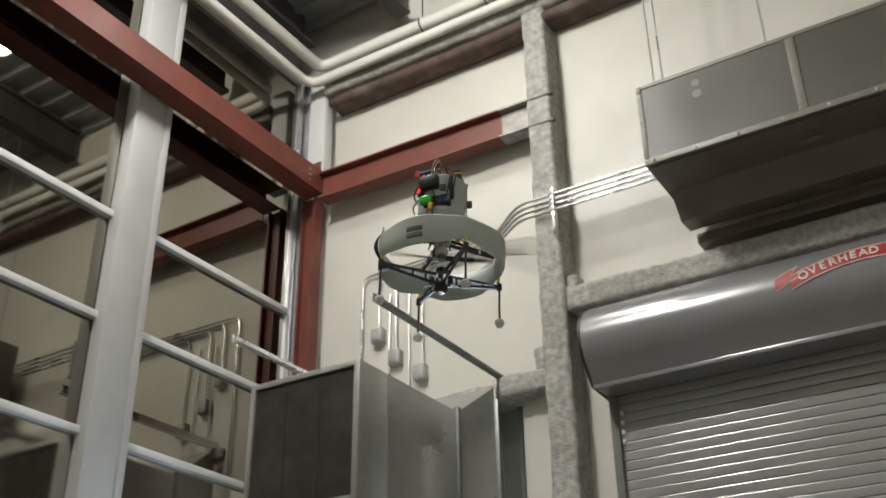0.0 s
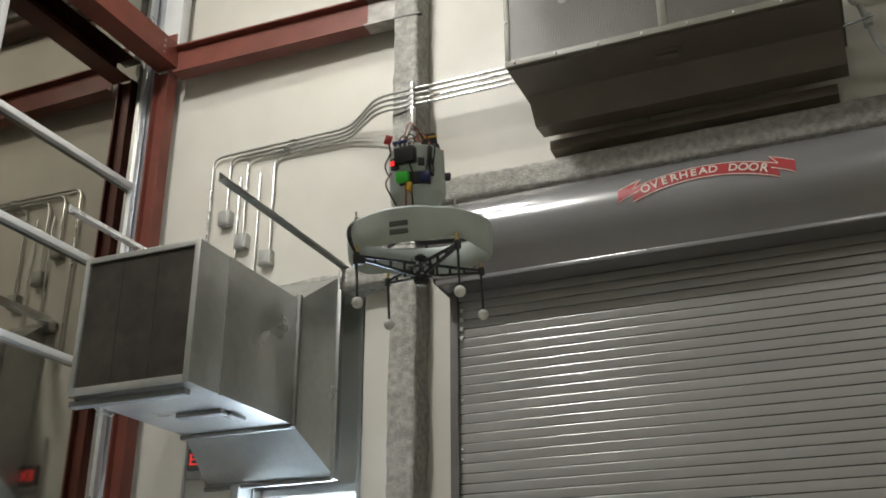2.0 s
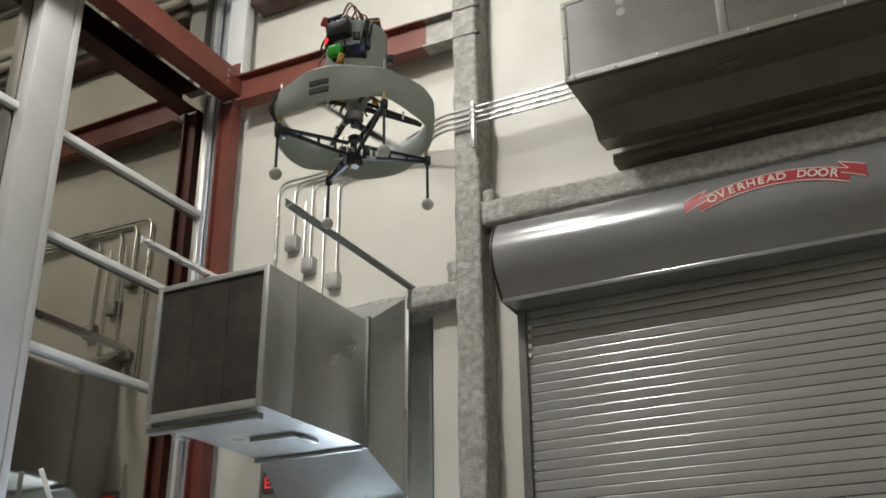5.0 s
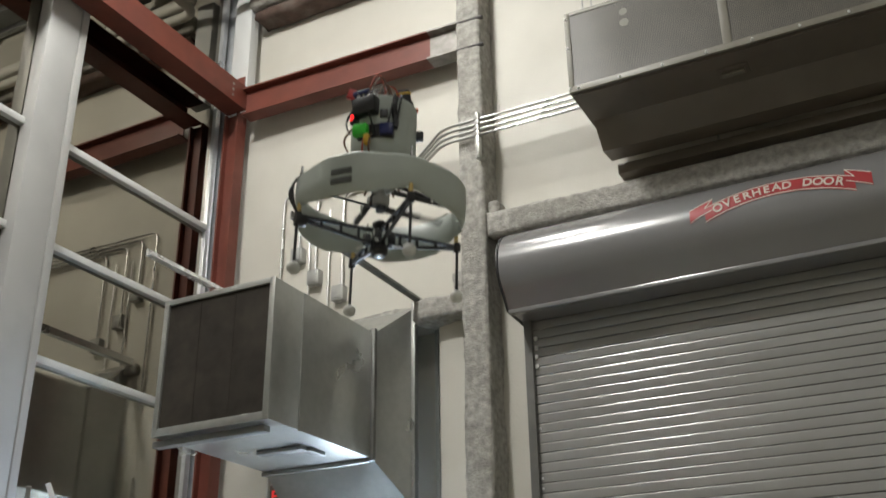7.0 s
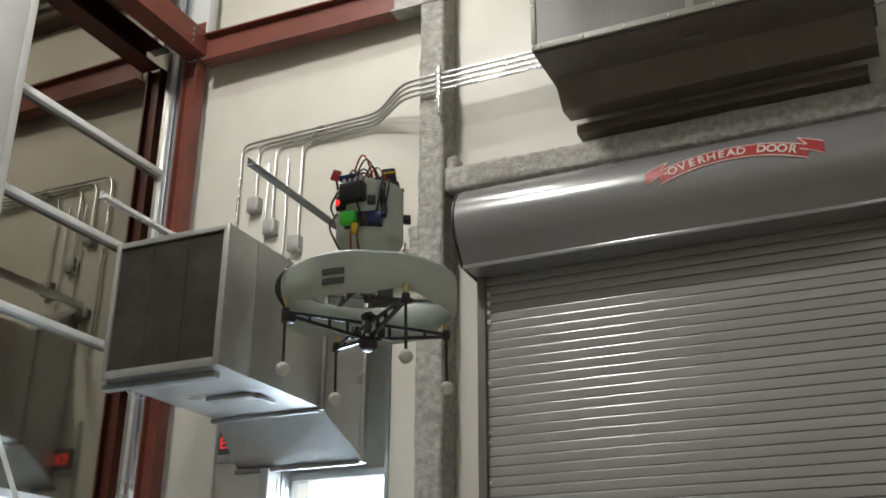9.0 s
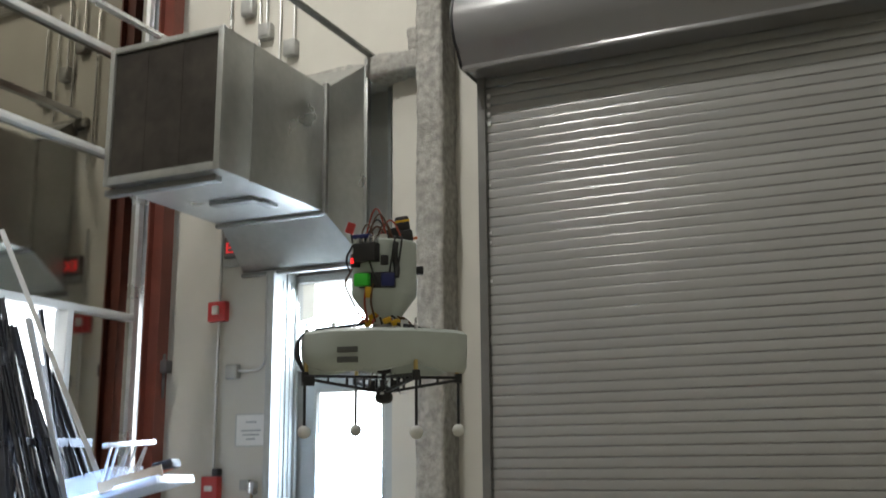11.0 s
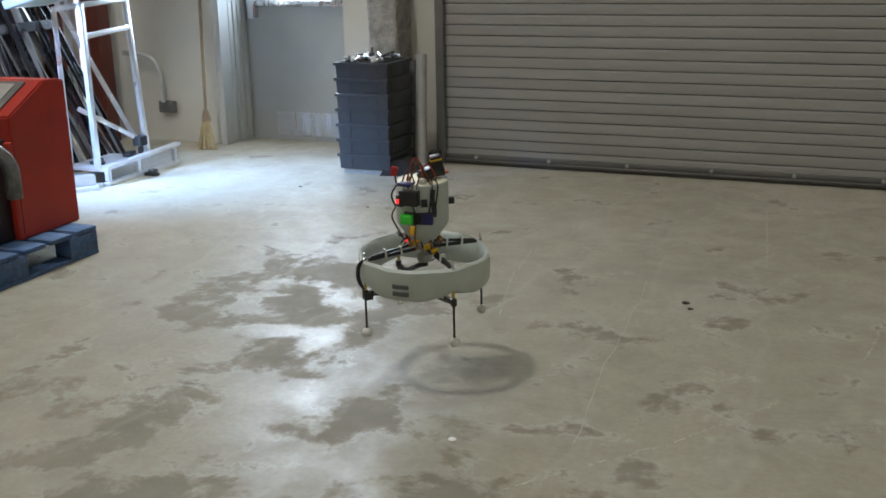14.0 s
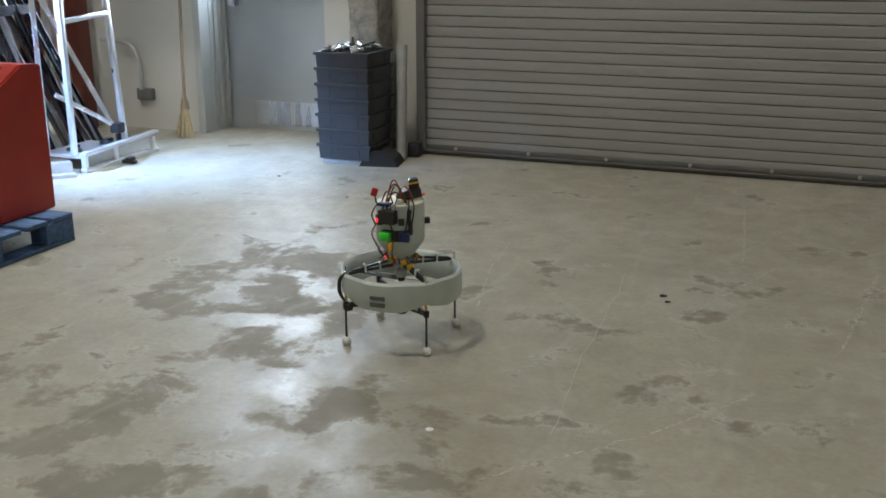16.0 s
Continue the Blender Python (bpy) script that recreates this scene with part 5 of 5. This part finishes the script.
# ---- the ducted-fan craft ----
craft = thing("ducted_fan_craft", "grey-green ducted fan craft with an electronics drum on top", "drone")
craft.scale = (0.945, 0.945, 0.945)
RO, RI, ZB, ZT = 0.238, 0.2125, 0.176, 0.290


def ring_mesh():
    bm, n, rows = bmesh.new(), 96, []
    for k in range(n):
        a = 2 * math.pi * k / n
        d = abs(((math.degrees(a) - 45 + 45) % 90) - 45)
        near = max(0.0, 1 - d / 24.0)
        ro = RO * (1 - 0.03 * math.sin(math.pi * min(d, 36.0) / 36.0) ** 2)  # flats on both sides of the corners at the arms
        zt, zb = ZT - 0.001 * near, ZB + 0.022 * near
        sec = [(RI + 0.004, zb + 0.012), (RI - 0.004, (zb + zt) / 2), (RI + 0.004, zt - 0.012), (RI + 0.012, zt - 0.002), (ro - 0.010, zt), (ro - 0.001, zt - 0.009),
               (ro, (zb + zt) / 2), (ro - 0.003, zb + 0.014), (ro - 0.011, zb + 0.002), (RI + 0.010, zb)]
        rows.append([bm.verts.new((r * math.cos(a), r * math.sin(a), z)) for r, z in sec])
    for p, q in zip(rows, rows[1:] + rows[:1]):
        for k in range(len(p)):
            bm.faces.new((p[k], p[(k + 1) % len(p)], q[(k + 1) % len(p)], q[k]))
    return bm


ring = part("duct_ring", ring_mesh(), M_CRAFT, craft, smooth=35)
for z in (0.2065, 0.2325):
    bm, rows = bmesh.new(), []
    for k in range(7):
        a = radians(-97 + 14.0 * k / 6)
        rows.append([bm.verts.new((r * math.cos(a), r * math.sin(a), zz)) for r, zz in ((RO - 0.002, z - 0.008), (RO + 0.004, z - 0.007), (RO + 0.004, z + 0.007), (RO - 0.002, z + 0.008))])
    for p, q in zip(rows, rows[1:]):
        for k in range(4):
            bm.faces.new((p[k], p[(k + 1) % 4], q[(k + 1) % 4], q[k]))
    bm.faces.new(rows[0])
    bm.faces.new(rows[-1][::-1])
    part("patch", bm, M_PATCH, ring, "dark grey rectangular patch")
for k in range(4):
    a = radians(45 + 90 * k)
    c, s = math.cos(a), math.sin(a)
    r = 0.231
    leg = part("leg", rod(bmesh.new(), (r * c, r * s, 0.030), (r * c, r * s, 0.165), 0.0042, n=8), M_CARBON, craft, "black carbon leg")
    part("foot_ball", ball(bmesh.new(), (r * c, r * s, 0.018), 0.018, 16), M_FOAM, leg, "white foam ball foot")
    part("leg_socket", moved(boxes((-0.009, -0.009, 0.152, 0.009, 0.009, 0.180), bevel=0.003), pose(r * c, r * s, 0, 0, 0, 45)), M_BLACK, leg)
    stud = part("stud", rod(rod(bmesh.new(), (0.228 * c, 0.228 * s, 0.272), (0.228 * c, 0.228 * s, 0.297), 0.0055, n=10), (0.228 * c, 0.228 * s, 0.30), (0.228 * c, 0.228 * s, 0.316), 0.003, n=6), M_STEEL, craft, "steel stud")
    part("stud", rod(bmesh.new(), (0.228 * c, 0.228 * s, 0.176), (0.228 * c, 0.228 * s, 0.206), 0.006, n=10), M_BRASS, craft, "brass stud")
    # upper arm: a pair of black tubes with pale ties
    arm = part("upper_arm", bar(bar(bmesh.new(), (0.03 * c, 0.03 * s, 0.298), (0.214 * c, 0.214 * s, 0.288), 0.012, 0.012, bevel=0.003), (0.03 * c, 0.03 * s, 0.320), (0.205 * c, 0.205 * s, 0.294), 0.010, 0.010, bevel=0.003),
               M_CARBON, craft, "black twin-tube arm")
    for u in (0.09, 0.15):
        part("cable_tie", bar(bmesh.new(), (u * c - 0.003 * c, u * s - 0.003 * s, 0.302), (u * c + 0.003 * c, u * s + 0.003 * s, 0.3015), 0.02, 0.030), M_FOAM, arm, "white cable tie")
    # lower arm: a truss
    low_ = bmesh.new()
    bar(low_, (0.02 * c, 0.02 * s, 0.168), (0.222 * c, 0.222 * s, 0.168), 0.009, 0.008)
    bar(low_, (0.02 * c, 0.02 * s, 0.128), (0.222 * c, 0.222 * s, 0.160), 0.009, 0.008)
    for u, v in ((0.06, 0.135), (0.11, 0.143), (0.165, 0.152)):
        bar(low_, (u * c, u * s, v), (u * c, u * s, 0.168), 0.008, 0.006, up=(c, s, 0))
    part("lower_arm", low_, M_CARBON, craft, "black truss arm")
# drum
part("drum", lathe(bmesh.new(), [(0.034, 0.315), (0.040, 0.325), (0.090, 0.393), (0.0925, 0.402), (0.0925, 0.545), (0.090, 0.549), (0.088, 0.545)], 40), M_CRAFT, craft, "grey-green drum with a conical base")
part("lid", lathe(bmesh.new(), [(0.087, 0.540), (0.087, 0.5475), (0.0, 0.5480)], 32), M_IVORY, craft, "ivory lid")


def on_drum(deg, z, out=0.0, r=0.0925):
    """A pose on the drum's side: x along the side, y outwards, z up; 0 degrees is the patched side."""
    a = radians(deg - 90)
    return Matrix.Translation(((r + out) * math.cos(a), (r + out) * math.sin(a), z)) @ pose(0, 0, 0, 0, 0, deg + 180)


part("circuit_box", moved(boxes((-0.034, -0.006, -0.026, 0.034, 0.028, 0.026), bevel=0.003), on_drum(-5, 0.508)), M_BLACK, craft, "black square module")
part("connector_row", moved(boxes(*[(-0.030 + 0.016 * k, -0.004, 0.027, -0.020 + 0.016 * k, 0.020, 0.047) for k in range(4)], bevel=0.002), on_drum(-5, 0.508)), M_STEEL, craft, "row of pale connectors")
part("blue_board", moved(boxes((-0.012, -0.008, 0.040, 0.040, 0.022, 0.052), bevel=0.002), on_drum(-5, 0.508)), M_NAVY, craft, "blue circuit board")
disp = part("display", moved(boxes((-0.013, -0.004, -0.020, 0.013, 0.016, 0.020), bevel=0.003), on_drum(-31, 0.490)), M_BLACK, craft, "black display module")
part("digits", moved(boxes((-0.007, 0.016, -0.008, -0.001, 0.018, 0.006), (0.001, 0.016, -0.008, 0.007, 0.018, 0.006)), on_drum(-31, 0.490)), M_LED, disp, "lit red digits", smooth=0)
part("switch", moved(boxes((-0.011, -0.004, -0.014, 0.011, 0.004, 0.014), bevel=0.002), on_drum(24, 0.487)), M_BLACK, craft, "small black switch plate")
# the bay's opening is a black block, its inner shade put into the colour
part("bay", moved(boxes((-0.055, -0.02, -0.022, 0.048, 0.004, 0.022), bevel=0.004), on_drum(8, 0.432)), M_BLACK, craft, "black block for the shaded inside of the battery bay")
part("battery", moved(boxes((-0.004, 0.002, -0.0185, 0.040, 0.026, 0.0185), bevel=0.006), on_drum(-1, 0.432)), M_GREEN, craft, "green wrapped battery")
part("battery", moved(boxes((-0.046, 0.000, -0.0185, -0.008, 0.014, 0.0185), bevel=0.004), on_drum(14, 0.432)), M_NAVY, craft, "dark blue battery")
part("plug", moved(boxes((-0.008, 0.012, -0.052, 0.008, 0.030, -0.022), bevel=0.003), on_drum(2, 0.432)), M_YELLOW, craft, "yellow plug")
part("handset", tube(bmesh.new(), [on_drum(42, 0.535 - 0.012 * i, 0.008 + 0.004 * math.sin(i)) @ Vector((0.004 * math.sin(i * 0.8), 0, 0)) for i in range(9)], 0.009, 8), M_BLACK, craft, "black cable bundle")
part("side_knob", moved(boxes((-0.012, -0.004, -0.012, 0.012, 0.020, 0.012), bevel=0.004), on_drum(112, 0.47)), M_BLACK, craft)
seat_ = pose(0.032, 0.034, 0.566, 4, -10, 25)
rec = part("receiver", moved(boxes((-0.040, -0.020, -0.014, 0.040, 0.020, 0.022), (-0.004, -0.018, 0.020, 0.036, 0.016, 0.062), bevel=0.006), seat_), M_BLACK, craft, "black receiver on the lid")
part("clip", moved(boxes((-0.0055, -0.0195, 0.044, 0.0375, 0.0175, 0.051), bevel=0.002), seat_), M_YELLOW, rec, "yellow band")
part("clip", moved(boxes((0.036, -0.016, -0.010, 0.052, 0.010, -0.002), bevel=0.003), seat_), M_ORANGE, rec, "orange clip")
bc = part("beacon", moved(boxes((-0.012, -0.006, -0.016, 0.012, 0.006, 0.016), bevel=0.003), pose(-0.078, -0.062, 0.588, 0, 18, 20)), M_ALARM, craft, "red beacon module")
for p0, p1, p2, mat in (((-0.03, -0.085, 0.552), (0.0, -0.115, 0.50), (0.02, -0.10, 0.42), M_BLACK), ((-0.070, -0.06, 0.54), (-0.098, -0.055, 0.50), (-0.080, -0.055, 0.46), M_BLACK),
                       ((-0.07, -0.065, 0.47), (-0.092, -0.075, 0.43), (-0.05, -0.06, 0.34), M_WIREB), ((0.01, -0.10, 0.42), (0.015, -0.13, 0.37), (0.0, -0.06, 0.32), M_WIREB),
                       ((-0.01, -0.10, 0.42), (-0.005, -0.125, 0.37), (-0.03, -0.05, 0.32), M_WIRER), ((0.06, -0.03, 0.56), (0.085, -0.07, 0.55), (0.075, -0.075, 0.47), M_BLACK),
                       ((0.05, -0.04, 0.56), (0.07, -0.085, 0.55), (0.055, -0.09, 0.45), M_BLACK), ((0.02, -0.03, 0.56), (0.0, -0.05, 0.60), (-0.03, -0.06, 0.555), M_WIREB)):
    part("wire", tube(bmesh.new(), round_path([p0, p1, p2], 0.05, 6), 0.003, 6), mat, craft)
part("connector", moved(boxes((-0.012, -0.010, -0.008, 0.012, 0.010, 0.008), bevel=0.003), pose(0.02, -0.055, 0.558, 0, 0, 20)), M_FOAM, craft, "white connector")
part("connector", moved(boxes((-0.016, -0.012, -0.008, 0.016, 0.012, 0.008), bevel=0.003), pose(-0.005, 0.02, 0.557, 0, 0, 50)), M_BLACK, craft)
part("second_receiver", moved(boxes((-0.022, -0.020, -0.014, 0.022, 0.020, 0.014), bevel=0.004), pose(0.02, 0.0, 0.575, 0, -20, 40)), M_BLACK, craft, "black module on the lid")
part("beacon_stalk", rod(bmesh.new(), (-0.072, -0.060, 0.545), (-0.076, -0.062, 0.575), 0.003, n=6), M_BLACK, bc)
for k, (p0, p1, hgt, mat) in enumerate((((-0.03, -0.065, 0.55), (0.03, -0.055, 0.56), 0.085, M_WIRER), ((-0.02, -0.07, 0.55), (0.045, -0.06, 0.555), 0.07, M_WIREB),
                                        ((-0.045, -0.03, 0.55), (0.02, -0.02, 0.56), 0.06, M_BLACK), ((0.0, -0.04, 0.55), (0.06, -0.02, 0.56), 0.055, M_WIRER),
                                        ((0.01, -0.075, 0.55), (0.055, -0.06, 0.54), 0.05, M_WIREB), ((-0.05, -0.06, 0.55), (0.0, -0.07, 0.55), 0.045, M_WIREB))):
    a, b = Vector(p0), Vector(p1)
    part("wire", tube(bmesh.new(), [a.lerp(b, i / 10) + Vector((0, 0, hgt * math.sin(math.pi * i / 10))) for i in range(11)], 0.0026, 6), mat, craft)
# hub between the arms
part("motor", lathe(bmesh.new(), [(0.008, 0.244), (0.022, 0.247), (0.024, 0.252), (0.024, 0.272), (0.016, 0.278), (0.010, 0.280), (0.010, 0.295), (0.034, 0.298), (0.034, 0.318)], 20), M_BOXG, craft, "grey motor under the drum")
hub = part("hub", lathe(bmesh.new(), [(0.010, 0.118), (0.017, 0.122), (0.017, 0.140), (0.007, 0.146), (0.007, 0.176), (0.019, 0.180), (0.021, 0.190), (0.012, 0.198)], 18), M_BLACK, craft, "black lower hub")
for k in range(4):
    a = radians(18 + 90 * k)
    c, s = math.cos(a), math.sin(a)
    part("servo_case", moved(boxes((-0.010, -0.007, 0.128, 0.010, 0.007, 0.160), bevel=0.002), pose(0.034 * c, 0.034 * s, 0, 0, 0, math.degrees(a))), M_BLACK, hub, "small black servo")
    part("push_rod", rod(bmesh.new(), (0.046 * c, 0.046 * s, 0.120), (0.038 * math.cos(a + 0.7), 0.038 * math.sin(a + 0.7), 0.180), 0.0018, n=6), M_STEEL, hub, "thin steel push rod")
    part("servo_horn", bar(bmesh.new(), (0.036 * c, 0.036 * s, 0.124), (0.062 * c, 0.062 * s, 0.120), 0.008, 0.003), M_FOAM, hub, "white servo horn")
blade = bmesh.new()
for s in (-1, 1):
    bar(blade, (s * 0.014, 0, 0.238), (s * 0.120, s * 0.006, 0.240), 0.022, 0.0025, up=(0, 0.35 * s, 1))
    bar(blade, (s * 0.118, s * 0.006, 0.240), (s * 0.192, s * 0.010, 0.241), 0.015, 0.002, up=(0, 0.25 * s, 1))
rod(blade, (0, 0, 0.230), (0, 0, 0.246), 0.014, n=14)
propeller = part("propeller", blade, M_CARBON, craft, "dark two-bladed propeller")
rngd = random.Random(9)
for k in range(26):
    a = rngd.uniform(0, 6.28)
    r0, r1 = 0.03, rngd.uniform(0.05, 0.085)
    b_ = a + rngd.uniform(-0.7, 0.7)
    part("wire", tube(bmesh.new(), [Vector((r0 * math.cos(a), r0 * math.sin(a), 0.335)).lerp(Vector((r1 * math.cos(b_), r1 * math.sin(b_), 0.312)), i / 6) + Vector((0, 0, 0.012 * math.sin(math.pi * i / 6))) for i in range(7)], 0.003, 5),
         rngd.choice((M_WIREB, M_WIRER, M_BLACK)), craft)
for deg, r, z in ((-100, 0.055, 0.335), (-60, 0.07, 0.322), (-130, 0.05, 0.318), (-48, 0.10, 0.314), (40, 0.06, 0.325)):
    a = radians(deg)
    part("plug", moved(boxes((-0.009, -0.012, -0.008, 0.009, 0.012, 0.008), bevel=0.003), pose(r * math.cos(a), r * math.sin(a), z, 20, 10, deg)), M_YELLOW, craft, "yellow plug")
part("status_light", ball(bmesh.new(), (-0.045, -0.05, 0.335), 0.004, 8), M_LED, craft, "tiny red light")
part("camera_mount", moved(boxes((-0.02, -0.02, 0.112, 0.02, 0.02, 0.130), bevel=0.004), pose(0, 0, 0, 0, 0, 15)), M_BLACK, craft)
pod = part("camera_pod", lathe(bmesh.new(), [(0.0, 0.094), (0.018, 0.096), (0.025, 0.104), (0.025, 0.118), (0.020, 0.122)], 18), M_BLACK, craft, "black round lens pod")
part("lens", lathe(bmesh.new(), [(0.0, 0.0925), (0.012, 0.0935), (0.0125, 0.0955)], 14), M_STEEL, pod)
for k in range(3):
    a0 = radians(225)
    pts = [Vector((0.222 * math.cos(a0), 0.222 * math.sin(a0), 0.295)), Vector((0.248 * math.cos(a0 - 0.05 * k), 0.248 * math.sin(a0 - 0.05 * k), 0.27)),
           Vector(((0.250 + 0.006 * k) * math.cos(a0), (0.250 + 0.006 * k) * math.sin(a0), 0.22)), Vector((0.226 * math.cos(a0), 0.226 * math.sin(a0), 0.165))]
    part("cable", tube(bmesh.new(), round_path(pts, 0.03), 0.0028, 6), M_BLACK, craft, "black cable over the ring")
part("servo", moved(boxes((-0.016, -0.014, 0.142, 0.016, 0.014, 0.170), bevel=0.003), pose(0.222 * math.cos(radians(225)), 0.222 * math.sin(radians(225)), 0, 0, 0, 45)), M_BLACK, craft)


def motions():
    """The craft hovers and drifts, comes down in front of the door and lands."""
    rows = FLIGHT
    walk(craft, rows)
    # the propeller turns until the craft has landed, then runs out
    spin = [(0.1 * k, pose(0, 0, 0, 0, 0, 28 + 80 * min(k, 150) + (80 * (1 - 0.8 ** max(0, k - 150)) / 0.35))) for k in range(161)]
    walk(propeller, spin)


FLIGHT = [
    (0.0, pose(-1.713, 2.617, 2.945, -2.1, 1.0, 8.4)),
    (0.5, pose(-1.565, 2.858, 2.859, 3.6, 0.8, 9.8)),
    (1.0, pose(-1.460, 3.008, 2.767, 6.3, 1.0, 9.1)),
    (1.5, pose(-1.323, 2.919, 2.635, 6.4, -0.7, 8.4)),
    (2.0, pose(-1.212, 2.702, 2.485, 6.2, -0.9, 8.2)),
    (2.5, pose(-1.186, 2.337, 2.426, 0.9, -0.9, 7.9)),
    (3.0, pose(-1.247, 2.053, 2.439, -6.0, -1.0, 7.9)),
    (3.5, pose(-1.308, 2.010, 2.551, -1.8, 0.9, 7.6)),
    (4.0, pose(-1.348, 2.067, 2.722, -1.8, -1.9, 7.7)),
    (6.5, pose(-1.311, 2.119, 2.681, -0.9, 1.1, 5.0)),
    (7.0, pose(-1.255, 2.057, 2.443, -0.7, 1.5, 5.9)),
    (7.5, pose(-1.204, 2.053, 2.284, 0.7, 0.8, 6.7)),
    (8.0, pose(-1.158, 2.082, 2.181, 0.0, -1.2, 6.8)),
    (10.5, pose(-1.267, 2.383, 1.680, 2.5, 0.5, 5.9)),
    (11.0, pose(-1.289, 2.480, 1.413, 2.8, 1.1, 4.6)),
    (11.5, pose(-1.315, 2.582, 1.147, 2.0, 1.2, 3.9)),
    (12.0, pose(-1.334, 2.667, 0.950, 2.0, 0.4, 4.6)),
    (12.5, pose(-1.339, 2.756, 0.718, 2.2, 1.0, 4.1)),
    (13.0, pose(-1.332, 2.877, 0.490, 2.8, 0.5, 3.0)),
    (13.5, pose(-1.327, 2.993, 0.301, 2.1, -0.3, 4.3)),
    (14.0, pose(-1.348, 3.125, 0.167, 2.3, 0.6, 3.5)),
    (14.5, pose(-1.380, 3.220, 0.065, 2.6, 1.0, 3.0)),
    (15.0, pose(-1.422, 3.278, 0.028, 1.1, 0.8, 3.2)),
    (15.5, pose(-1.455, 3.347, -0.004, -0.0, 0.0, 1.9)),
    (16.0, pose(-1.452, 3.341, -0.003, 0.0, 0.0, 1.7)),
]
motions()
